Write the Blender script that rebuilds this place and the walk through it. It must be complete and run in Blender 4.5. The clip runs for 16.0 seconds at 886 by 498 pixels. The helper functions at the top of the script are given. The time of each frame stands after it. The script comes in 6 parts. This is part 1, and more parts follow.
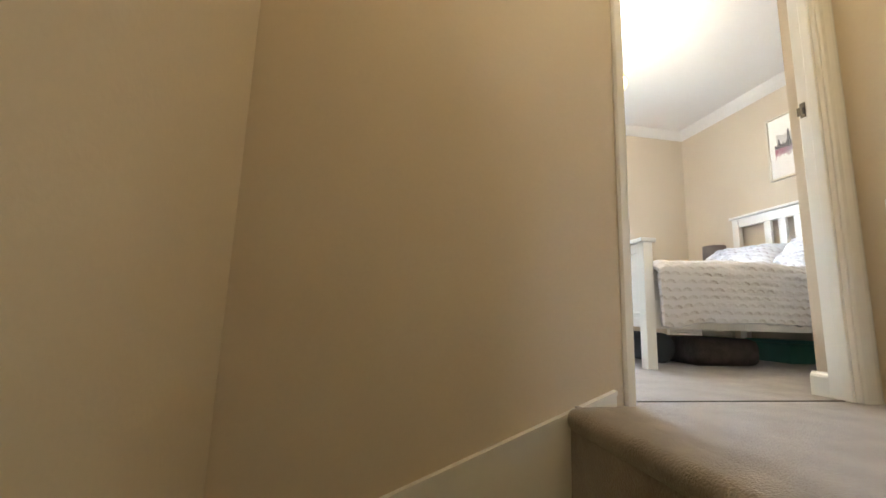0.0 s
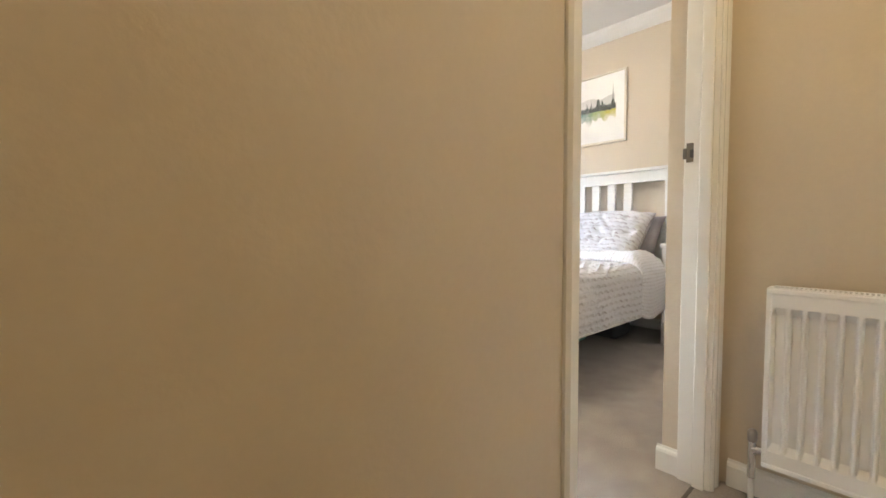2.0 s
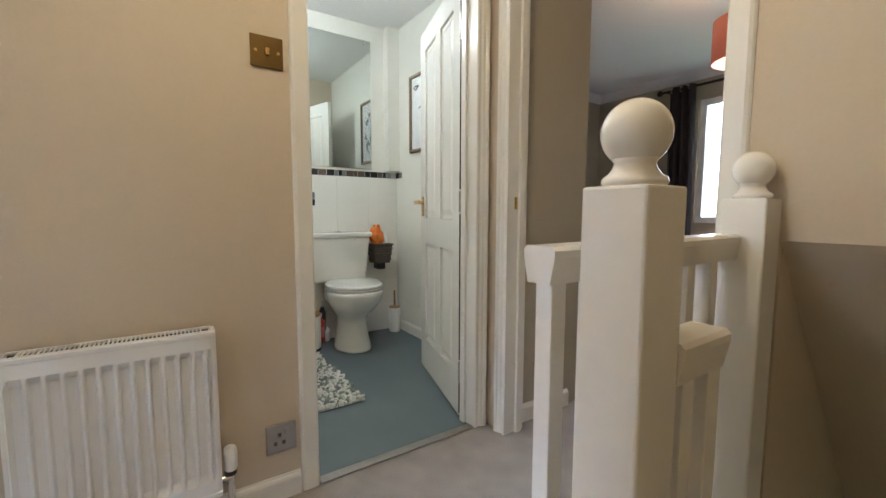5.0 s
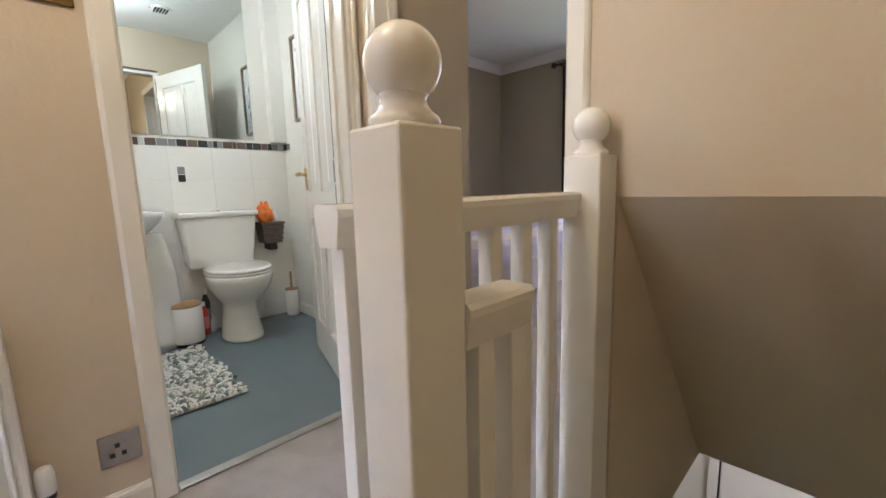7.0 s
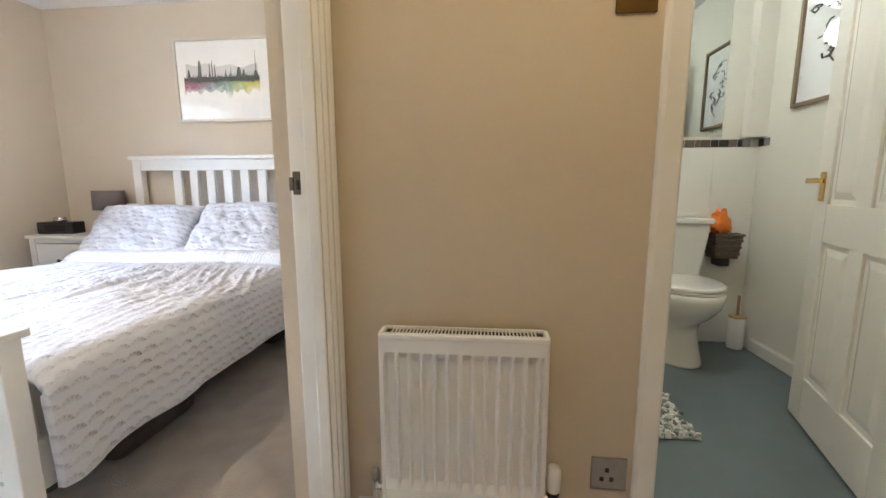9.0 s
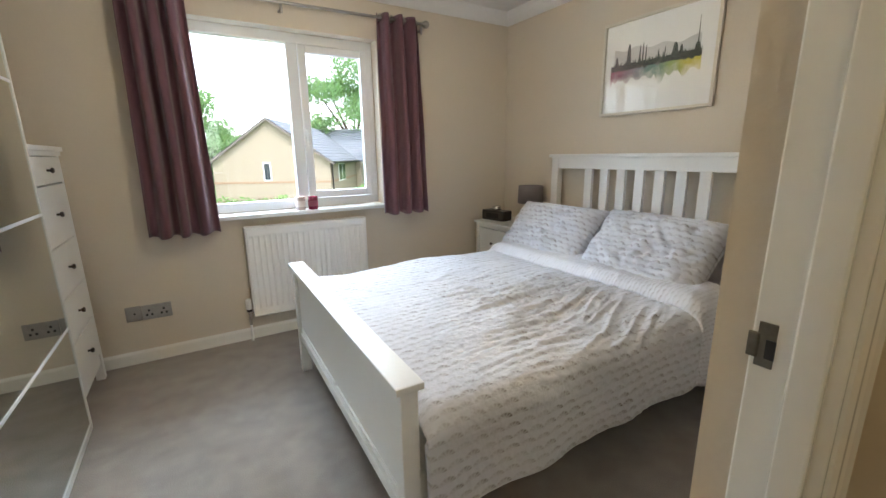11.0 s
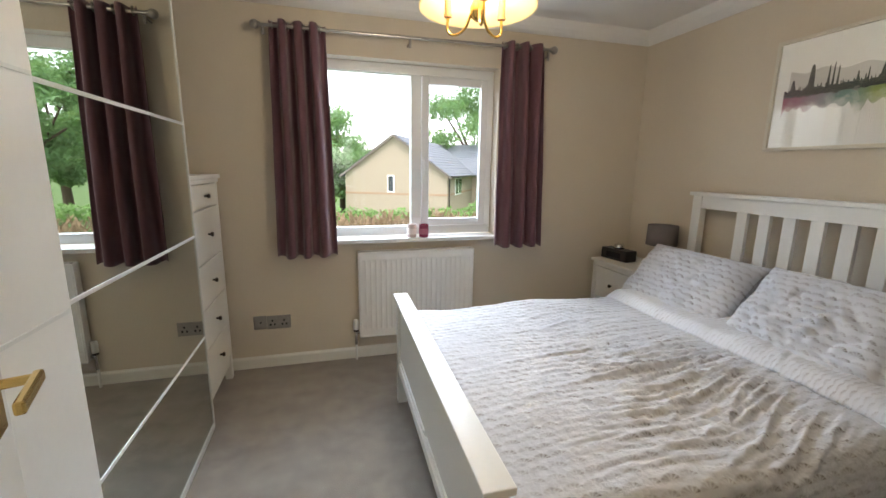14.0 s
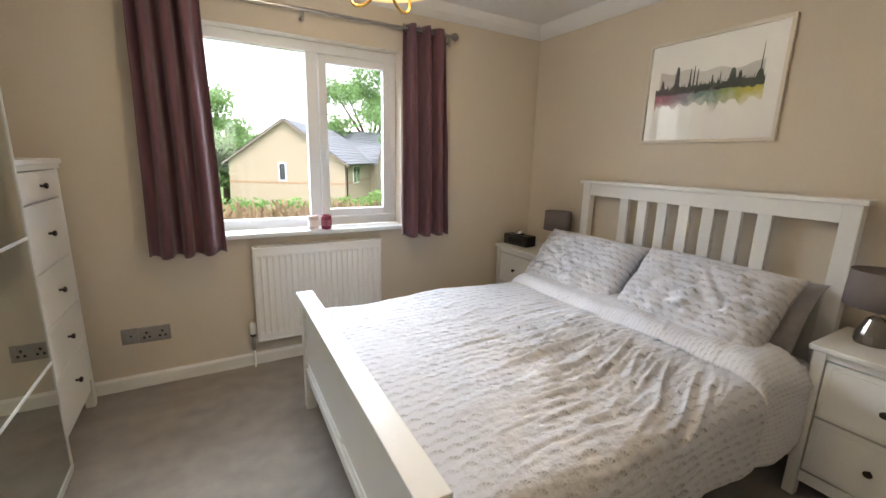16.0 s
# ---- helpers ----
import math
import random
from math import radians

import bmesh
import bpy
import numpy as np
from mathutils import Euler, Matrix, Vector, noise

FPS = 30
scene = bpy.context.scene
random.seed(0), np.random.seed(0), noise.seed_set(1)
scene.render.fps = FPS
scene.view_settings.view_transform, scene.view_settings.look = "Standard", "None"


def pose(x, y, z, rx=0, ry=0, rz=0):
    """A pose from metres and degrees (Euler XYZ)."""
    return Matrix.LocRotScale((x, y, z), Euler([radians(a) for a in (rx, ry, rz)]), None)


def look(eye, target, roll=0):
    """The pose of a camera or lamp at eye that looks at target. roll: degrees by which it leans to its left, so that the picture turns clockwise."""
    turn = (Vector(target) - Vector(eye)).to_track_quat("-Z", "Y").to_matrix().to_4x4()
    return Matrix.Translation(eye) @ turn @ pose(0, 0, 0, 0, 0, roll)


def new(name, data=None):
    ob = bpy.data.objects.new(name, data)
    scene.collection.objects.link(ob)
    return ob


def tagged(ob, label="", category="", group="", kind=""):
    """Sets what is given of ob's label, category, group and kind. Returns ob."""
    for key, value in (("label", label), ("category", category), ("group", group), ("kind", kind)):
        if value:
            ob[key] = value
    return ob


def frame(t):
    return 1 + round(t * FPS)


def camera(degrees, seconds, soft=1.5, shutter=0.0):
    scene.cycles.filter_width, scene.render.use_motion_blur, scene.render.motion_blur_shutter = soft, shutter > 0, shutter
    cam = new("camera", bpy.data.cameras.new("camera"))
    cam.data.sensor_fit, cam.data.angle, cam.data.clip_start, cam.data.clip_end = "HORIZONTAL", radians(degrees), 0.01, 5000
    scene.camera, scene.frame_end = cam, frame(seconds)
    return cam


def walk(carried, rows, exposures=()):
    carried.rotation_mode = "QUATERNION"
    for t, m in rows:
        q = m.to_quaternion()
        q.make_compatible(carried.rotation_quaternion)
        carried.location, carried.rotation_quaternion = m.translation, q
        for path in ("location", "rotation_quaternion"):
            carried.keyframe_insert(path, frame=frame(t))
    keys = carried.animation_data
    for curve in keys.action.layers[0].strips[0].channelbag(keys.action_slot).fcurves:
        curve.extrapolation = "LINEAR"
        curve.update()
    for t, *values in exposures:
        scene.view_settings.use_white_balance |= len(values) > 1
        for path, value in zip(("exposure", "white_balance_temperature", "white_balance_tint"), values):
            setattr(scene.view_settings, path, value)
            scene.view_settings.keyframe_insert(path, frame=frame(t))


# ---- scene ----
cam = camera(94.6, 16.0)
PATH = [
    (0, (0.758, 1.274, 0.229), (1.094, 3.22, 0.545), 1.9),
    (0.6, (0.783, 1.498, 0.369), (1.315, 3.422, 0.483), 2.4),
    (1, (0.777, 1.639, 0.456), (1.427, 3.531, 0.468), 1.9),
    (1.5, (0.759, 1.8, 0.653), (1.68, 3.573, 0.56), 0.3),
    (2, (0.9, 1.991, 0.787), (2.233, 3.478, 0.681), -0.4),
    (2.5, (0.994, 2.076, 0.92), (2.757, 3.014, 0.822), -1.7),
    (3, (1.007, 2.085, 0.943), (2.979, 2.399, 0.826), -1.6),
    (3.5, (1.003, 2.049, 0.951), (2.992, 1.868, 0.844), -0.9),
    (4, (0.992, 2.01, 0.963), (2.916, 1.474, 0.853), -0.2),
    (4.5, (0.988, 1.96, 0.963), (2.799, 1.122, 0.831), 0.2),
    (5, (0.976, 1.878, 0.953), (2.631, 0.771, 0.774), 0.1),
    (5.2, (0.968, 1.846, 0.947), (2.551, 0.64, 0.746), 0.2),
    (7.3, (0.920, 1.681, 0.921), (2.336, 0.300, 0.618), -1.6),
    (7.5, (0.943, 1.686, 0.932), (2.495, 0.456, 0.648), -1.6),
    (8, (1.013, 1.714, 0.935), (2.842, 0.95, 0.672), -1.0),
    (8.5, (1.127, 1.809, 0.917), (3.09, 1.535, 0.65), -0.4),
    (9, (1.285, 1.95, 0.992), (3.252, 2.154, 0.691), -0.2),
    (9.5, (1.427, 2.027, 1.039), (3.282, 2.688, 0.688), 0.1),
    (10, (1.561, 2.099, 1.14), (3.183, 3.197, 0.737), 0.2),
    (10.2, (1.592, 2.147, 1.166), (3.088, 3.402, 0.736), -0.1),
    (12.3, (1.801, 2.254, 1.266), (2.304, 4.148, 0.863), 1.0),
    (12.5, (1.8, 2.252, 1.27), (2.259, 4.157, 0.865), 1.3),
    (13, (1.8, 2.248, 1.28), (2.207, 4.164, 0.877), 1.5),
    (13.5, (1.797, 2.289, 1.297), (2.231, 4.201, 0.903), 1.2),
    (14, (1.777, 2.368, 1.342), (2.308, 4.257, 0.957), 0.8),
    (14.5, (1.772, 2.418, 1.34), (2.429, 4.265, 0.946), 0.7),
    (15, (1.77, 2.442, 1.333), (2.557, 4.237, 0.931), 0.7),
    (15.5, (1.769, 2.454, 1.341), (2.665, 4.192, 0.92), 1.1),
    (16, (1.762, 2.464, 1.335), (2.734, 4.158, 0.906), 1.5),
]
EXPOSURES = [(0.0, 2.85, 6250, 13), (1.5, 2.85, 6300, 16), (2.0, 2.75, 6300, 16), (2.5, 2.65, 6100, 17), (3.5, 2.6, 5550, 15), (5.0, 2.55, 5450, 17), (7.5, 2.9, 5350, 22), (8.0, 2.8, 5300, 17), (8.5, 2.68, 5750, 18), (9.0, 2.5, 5900, 17), (10.0, 1.87, 6050, 13), (12.3, 1.58, 6450, 12), (14.0, 1.40, 6600, 14), (15.0, 1.44, 6650, 15), (16.0, 1.58, 6750, 16)]
walk(cam, [(t, look(eye, target, roll)) for t, eye, target, roll in PATH], EXPOSURES)

# ---- light ----
world = bpy.data.worlds.new("sky")
scene.world = world
world.use_nodes = True
_n = world.node_tree.nodes
_sky = _n.new("ShaderNodeTexSky")
_sky.sky_type, _sky.sun_disc = "NISHITA", False
_sky.sun_elevation, _sky.sun_rotation = radians(62), radians(180)
_sky.air_density, _sky.dust_density, _sky.ozone_density = 1.0, 1.5, 1.0
_hsv = _n.new("ShaderNodeHueSaturation")
_hsv.inputs["Saturation"].default_value, _hsv.inputs["Value"].default_value = 0.35, 1.7
world.node_tree.links.new(_sky.outputs[0], _hsv.inputs["Color"])
world.node_tree.links.new(_hsv.outputs[0], _n["Background"].inputs[0])
_n["Background"].inputs[1].default_value = 0.15
_s = bpy.data.lights.new("sun", "SUN")
_s.energy, _s.angle, _s.color = 1.5, radians(15), (1.0, 0.95, 0.88)
sun = new("sun", _s)
sun.matrix_world = look((0, 0, 30), (0, 16, 0))


def area(name, eye, target, w, h, watts, color):
    d = bpy.data.lights.new(name, "AREA")
    d.shape, d.size, d.size_y, d.energy, d.color = "RECTANGLE", w, h, watts, color
    o = new(name, d)
    o.matrix_world = look(eye, target)
    return o


def point(name, at, r, watts, color):
    d = bpy.data.lights.new(name, "POINT")
    d.shadow_soft_size, d.energy, d.color = r, watts, color
    o = new(name, d)
    o.location = at
    return o


area("window_daylight", (2.38, 7.6, 3.2), (2.38, 4.0, 0.9), 8.0, 1.15, 280, (0.70, 0.86, 1.0))
area("second_window_daylight", (1.7, -2.62, 1.4), (1.7, 0, 1.0), 1.1, 1.0, 0.7, (0.95, 0.97, 1.0))
# hall: added warm fill lamp, unseen, with no window behind it
area("hall_fill", (0.50, -1.5, -1.3), (1.3, -1.9, -1.6), 0.8, 1.2, 3.0, (1.0, 0.90, 0.72))
point("landing_bulb", (1.54, 1.70, 2.00), 0.07, 2.35, (1.0, 0.795, 0.43))
point("bathroom_bulb", (3.2, 1.3, 2.10), 0.09, 3.2, (0.96, 1.0, 0.84))
point("pendant_bulb", (2.265, 3.73, 2.02), 0.06, 7.6, (1.0, 0.87, 0.66))
point("second_bulb", (1.955, -0.74, 1.90), 0.05, 2.6, (1.0, 0.74, 0.40))


# ---- materials ----
def mat(name, col, rough=0.5, metal=0.0, var=0.06, scale=6.0, bump=0.0, bscale=150.0, coat=0.0, sheen=0.0, spec=0.5):
    """A surface with coarse and fine variation of colour, and a fine relief."""
    m = bpy.data.materials.new(name)
    m.use_nodes = True
    nt = m.node_tree
    b = nt.nodes["Principled BSDF"]
    b.inputs["Roughness"].default_value, b.inputs["Metallic"].default_value = rough, metal
    b.inputs["Coat Weight"].default_value, b.inputs["Sheen Weight"].default_value = coat, sheen
    b.inputs["Specular IOR Level"].default_value = spec
    tc = nt.nodes.new("ShaderNodeTexCoord")
    a = nt.nodes.new("ShaderNodeTexNoise")
    a.inputs["Scale"].default_value, a.inputs["Detail"].default_value = scale, 6
    f = nt.nodes.new("ShaderNodeTexNoise")
    f.inputs["Scale"].default_value, f.inputs["Detail"].default_value = bscale, 3
    nt.links.new(tc.outputs["Object"], a.inputs["Vector"])
    nt.links.new(tc.outputs["Object"], f.inputs["Vector"])
    mx = nt.nodes.new("ShaderNodeMath")
    mx.operation = "MULTIPLY_ADD"
    mx.inputs[1].default_value = 0.6
    nt.links.new(a.outputs["Fac"], mx.inputs[0])
    m2 = nt.nodes.new("ShaderNodeMath")
    m2.operation = "MULTIPLY"
    m2.inputs[1].default_value = 0.4
    nt.links.new(f.outputs["Fac"], m2.inputs[0])
    nt.links.new(m2.outputs[0], mx.inputs[2])
    r = nt.nodes.new("ShaderNodeValToRGB")
    r.color_ramp.elements[0].position, r.color_ramp.elements[1].position = 0.3, 0.7
    r.color_ramp.elements[0].color = (*[c * (1 - var) for c in col], 1)
    r.color_ramp.elements[1].color = (*[min(1, c * (1 + var)) for c in col], 1)
    nt.links.new(mx.outputs[0], r.inputs[0])
    nt.links.new(r.outputs[0], b.inputs["Base Color"])
    if bump:
        bp = nt.nodes.new("ShaderNodeBump")
        bp.inputs["Strength"].default_value, bp.inputs["Distance"].default_value = bump, 0.004
        nt.links.new(f.outputs["Fac"], bp.inputs["Height"])
        nt.links.new(bp.outputs[0], b.inputs["Normal"])
    return m


def glow(name, col, strength, base=None):
    m = mat(name, base or col, 0.6)
    b = m.node_tree.nodes["Principled BSDF"]
    b.inputs["Emission Color"].default_value, b.inputs["Emission Strength"].default_value = (*col, 1), strength
    return m


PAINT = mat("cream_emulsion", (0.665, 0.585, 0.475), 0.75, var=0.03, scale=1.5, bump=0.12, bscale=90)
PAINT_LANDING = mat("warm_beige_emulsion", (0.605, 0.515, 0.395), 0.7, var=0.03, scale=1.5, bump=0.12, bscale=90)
PAINT_DARK = mat("taupe_emulsion", (0.41, 0.365, 0.275), 0.8, var=0.03, scale=1.5, bump=0.12, bscale=90)
PAINT_BATH = mat("white_bathroom_emulsion", (0.78, 0.77, 0.70), 0.6, var=0.02, scale=1.5, bump=0.1, bscale=90)
CEIL = mat("white_ceiling_paint", (0.80, 0.79, 0.77), 0.85, var=0.02, scale=2, bump=0.15, bscale=60)
GLOSS = mat("white_gloss_paint", (0.81, 0.79, 0.74), 0.2, var=0.02, scale=3, bump=0.03, bscale=40)
LACQUER = mat("white_lacquered_wood", (0.80, 0.79, 0.76), 0.38, var=0.02, scale=4, bump=0.03, bscale=60)
UPVC = mat("white_upvc", (0.82, 0.83, 0.83), 0.3, var=0.01)
CARPET = mat("grey_beige_carpet", (0.30, 0.263, 0.234), 0.95, var=0.26, scale=9, bump=1.0, bscale=210, sheen=0.3)
VINYL = mat("blue_grey_vinyl", (0.135, 0.170, 0.188), 0.45, var=0.08, scale=6, bump=0.05, bscale=200)
RADWHITE = mat("white_radiator_enamel", (0.83, 0.82, 0.80), 0.3, var=0.01)
DARK = mat("dark_void", (0.02, 0.02, 0.02), 0.7)
BRASS = mat("polished_brass", (0.72, 0.50, 0.18), 0.22, 1.0, var=0.08, scale=20)
ANTIQUE = mat("antique_brass_plate", (0.22, 0.145, 0.055), 0.26, 1.0, var=0.1, scale=20)
STEEL = mat("brushed_steel", (0.40, 0.37, 0.34), 0.32, 1.0, var=0.1, scale=30)
CHROME = mat("chrome", (0.75, 0.75, 0.75), 0.12, 1.0, var=0.02)
MIRROR = mat("mirror_glass", (0.64, 0.67, 0.64), 0.01, 1.0, var=0.0)
CERAMIC = mat("white_ceramic", (0.82, 0.81, 0.77), 0.12, var=0.01, coat=0.5)
CURTAIN = mat("plum_grey_curtain_cloth", (0.15, 0.066, 0.084), 0.9, var=0.08, scale=3, bump=0.4, bscale=500, sheen=0.25)
KNOB = mat("dark_bronze_knob", (0.06, 0.045, 0.035), 0.35, 0.8)
MATTRESS = mat("white_mattress_ticking", (0.75, 0.74, 0.72), 0.9, bump=0.2, bscale=200)
GREYCLOTH = mat("grey_pillow_cotton", (0.36, 0.34, 0.35), 0.9, var=0.05, bump=0.3, bscale=400)
SHADE_GREY = mat("grey_lampshade_linen", (0.20, 0.17, 0.165), 0.9, var=0.08, scale=20, bump=0.4, bscale=500)
BLACK = mat("black_plastic", (0.015, 0.013, 0.013), 0.35)
WHITE = mat("plain_white_plastic", (0.8, 0.8, 0.78), 0.4, var=0.01)
LEAF = mat("green_foliage", (0.19, 0.33, 0.11), 0.8, var=0.35, scale=1.2, bump=0)
LEAF2 = mat("dark_green_foliage", (0.16, 0.29, 0.14), 0.8, var=0.35, scale=1.2)
BARK = mat("brown_bark", (0.10, 0.07, 0.05), 0.9, var=0.3, bump=0.5, bscale=30)
BRICK = mat("buff_brick", (0.37, 0.315, 0.24), 0.9, var=0.15, scale=9, bump=0.3, bscale=40)
SLATE = mat("grey_roof_tile", (0.19, 0.21, 0.245), 0.8, var=0.15, scale=4, bump=0.3, bscale=20)
for _m in (LEAF, LEAF2):
    # thin leaves let light through
    _t = _m.node_tree
    _tr = _t.nodes.new("ShaderNodeBsdfTranslucent")
    _tr.inputs["Color"].default_value = (0.30, 0.48, 0.16, 1)
    _ms = _t.nodes.new("ShaderNodeMixShader")
    _ms.inputs[0].default_value = 0.5
    _t.links.new(_t.nodes["Principled BSDF"].outputs[0], _ms.inputs[1])
    _t.links.new(_tr.outputs[0], _ms.inputs[2])
    _t.links.new(_ms.outputs[0], _t.nodes["Material Output"].inputs["Surface"])
GRASS = mat("lawn_grass", (0.09, 0.16, 0.04), 0.95, var=0.3, scale=0.4, bump=0.5, bscale=20)
HEDGE = mat("brown_hedge_twigs", (0.22, 0.15, 0.09), 0.9, var=0.5, scale=6)
GLASS_DARK = mat("far_window_glass", (0.05, 0.06, 0.07), 0.08)


def glass(name):
    m = bpy.data.materials.new(name)
    m.use_nodes = True
    b = m.node_tree.nodes["Principled BSDF"]
    b.inputs["Base Color"].default_value = (0.98, 0.99, 0.98, 1)
    b.inputs["Roughness"].default_value, b.inputs["Transmission Weight"].default_value, b.inputs["IOR"].default_value = 0.0, 1.0, 1.45
    return m


GLASS = glass("clear_window_glass")


# ---- building helpers ----
def box(bm, x0, y0, z0, x1, y1, z1, bevel=0.0, seg=2):
    r = bmesh.ops.create_cube(bm, size=1.0)
    vs = r["verts"]
    for v in vs:
        v.co = Vector(((x0 + x1) / 2 + v.co.x * (x1 - x0), (y0 + y1) / 2 + v.co.y * (y1 - y0), (z0 + z1) / 2 + v.co.z * (z1 - z0)))
    if bevel:
        es = list({e for v in vs for e in v.link_edges})
        bmesh.ops.bevel(bm, geom=es, offset=bevel, segments=seg, profile=0.5, affect="EDGES")
    return bm


def bx(x0, y0, z0, x1, y1, z1, bevel=0.0, seg=2):
    return box(bmesh.new(), x0, y0, z0, x1, y1, z1, bevel, seg)


def cyl(bm, p, q, r0, r1=None, n=16):
    """A round bar from p to q."""
    p, q = Vector(p), Vector(q)
    d = q - p
    r = bmesh.ops.create_cone(bm, cap_ends=True, segments=n, radius1=r0, radius2=r0 if r1 is None else r1, depth=d.length)
    m = Matrix.Translation((p + q) / 2) @ d.to_track_quat("Z", "Y").to_matrix().to_4x4()
    bmesh.ops.transform(bm, matrix=m, verts=r["verts"])
    return bm


def lathe(bm, rings, n=24, at=(0, 0, 0), sx=1.0, sy=1.0):
    """A turned body from (radius, height) rings."""
    rows = []
    for r, z in rings:
        rows.append([bm.verts.new((at[0] + sx * r * math.cos(2 * math.pi * i / n), at[1] + sy * r * math.sin(2 * math.pi * i / n), at[2] + z)) for i in range(n)])
    for a, b in zip(rows, rows[1:]):
        for i in range(n):
            bm.faces.new((a[i], a[(i + 1) % n], b[(i + 1) % n], b[i]))
    bm.faces.new(rows[0][::-1])
    bm.faces.new(rows[-1])
    return bm


def obj(name, bm, material, smooth=False):
    bmesh.ops.recalc_face_normals(bm, faces=bm.faces)
    me = bpy.data.meshes.new(name)
    bm.to_mesh(me)
    bm.free()
    me.materials.append(material)
    if smooth:
        for p in me.polygons:
            p.use_smooth = True
    return new(name, me)


def part(name, bm, material, parent, label="", smooth=False):
    o = obj(name, bm, material, smooth)
    o.parent = parent
    return tagged(o, label)


def thing(name, at, label, category, rz=0.0, group=""):
    e = new(name)
    e.empty_display_size = 0.05
    e.matrix_basis = pose(*at, 0, 0, rz)
    return tagged(e, label, category, group)


def structure(name, bm, material, label, category, smooth=False):
    return tagged(obj(name, bm, material, smooth), label, category, kind="structure")


# plan, in metres; the landing's carpet is z = 0
CEILING = 2.36
NW, NW2 = 2.335, 2.48          # wall between landing and bedroom
EW, EW2 = 2.35, 2.45          # wall between landing and bathroom
BN, BE, BW = 5.18, 4.17, 0.47  # bedroom walls
SW = 0.72                     # landing's south wall
STAIR_W, STAIR_E = 0.42, 1.30
BATH_E, BATH_S = 3.98, 0.33

# ---- walls ----
bm = bmesh.new()
box(bm, BW - 0.1, NW, -2.6, 1.46, NW2, CEILING)
box(bm, 2.285, NW + 0.010, -0.3, EW2, NW2, CEILING)
box(bm, 1.46, NW, 2.03, 2.285, NW2, CEILING)
box(bm, EW2, NW, -0.3, BE, NW2, CEILING)
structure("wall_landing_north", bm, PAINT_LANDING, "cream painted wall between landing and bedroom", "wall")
bm = bmesh.new()
box(bm, EW, 1.51, -0.3, EW2, NW + 0.010, CEILING)
box(bm, EW, 0.77, 2.03, EW2, 1.51, CEILING)
box(bm, EW, SW - 0.1, -0.3, EW2, 0.77, CEILING)
box(bm, EW, 0.27, -0.3, EW2, SW - 0.1, CEILING)
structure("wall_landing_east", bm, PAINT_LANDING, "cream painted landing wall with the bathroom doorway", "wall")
bm = bmesh.new()
box(bm, STAIR_W - 0.1, -3.0, -2.6, STAIR_W, NW - 0.002, CEILING)
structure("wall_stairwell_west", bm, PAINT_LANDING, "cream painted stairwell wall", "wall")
bm = bmesh.new()
box(bm, STAIR_W, SW - 0.1, 0.889, 1.40, SW, CEILING)
box(bm, 1.40, SW - 0.1, 2.03, EW, SW, CEILING)
box(bm, 2.25, SW - 0.1, -0.3, EW, SW, 2.03)
structure("wall_landing_south", bm, PAINT_LANDING, "cream painted bulkhead wall over the stairs", "wall")
bm = bmesh.new()
_p = [(SW, 0.889), (-0.23, -0.248), (-0.23, -0.15), (SW - 0.1, 0.95)]
_r = [[bm.verts.new((x, y, z)) for y, z in _p] for x in (STAIR_W, 1.32)]
for i in range(4):
    bm.faces.new((_r[0][i], _r[0][(i + 1) % 4], _r[1][(i + 1) % 4], _r[1][i]))
bm.faces.new(_r[0])
bm.faces.new(_r[1][::-1])
structure("soffit_stairwell", bm, PAINT_LANDING, "cream painted sloping soffit over the lower stairs", "soffit")
structure("wall_hall_south", bx(STAIR_W, -2.7, -2.6, 4.0, -2.6, -0.15), PAINT_BATH, "white painted hall wall below the stairs", "wall")
structure("ceiling_hall", box(bx(STAIR_W, -2.6, -0.25, 1.32, -0.23, -0.15), 1.42, -2.6, -0.28, 2.4, 0.35, -0.201), CEIL, "white painted hall ceiling below the stairs", "ceiling")
structure("wall_stairwell_east", box(bx(1.32, -1.2, -0.25, 1.42, 0.35, CEILING), 1.32, 0.35, -2.6, 1.42, SW - 0.002, CEILING), PAINT_LANDING, "cream painted wall beside the lower stairs", "wall")
structure("wall_hall_east", bx(2.4, -2.6, -2.6, 2.5, 0.35, -0.2), PAINT, "cream painted hall wall below the landing", "wall")
structure("wall_hall_north", bx(1.42, 0.35, -2.6, 2.5, 0.45, -0.2), PAINT, "cream painted hall wall under the stairs", "wall")
# bedroom
bm = bmesh.new()
box(bm, BW - 0.1, BN, -2.7, 1.72, BN + 0.28, 2.6)
box(bm, 2.96, BN, -2.7, BE + 0.1, BN + 0.28, 2.6)
box(bm, 1.72, BN, -2.7, 2.96, BN + 0.28, 0.84)
box(bm, 1.72, BN, 2.03, 2.96, BN + 0.28, 2.6)
structure("wall_bedroom_north", bm, PAINT, "cream painted bedroom wall with the window", "wall")
structure("wall_bedroom_east", bx(BE, NW2 - 0.12, -0.3, BE + 0.1, BN, 2.6), PAINT, "cream painted bedroom wall behind the headboard", "wall")
structure("wall_bedroom_west", bx(BW - 0.1, NW2, -0.3, BW, BN, 2.6), PAINT, "cream painted bedroom wall behind the wardrobe", "wall")
structure("ceiling_bedroom", bx(BW, NW2, CEILING, BE, BN, CEILING + 0.1), CEIL, "white painted bedroom ceiling", "ceiling")
structure("ceiling_landing", bx(STAIR_W, SW, CEILING, EW, NW, CEILING + 0.1), CEIL, "white painted landing ceiling", "ceiling")
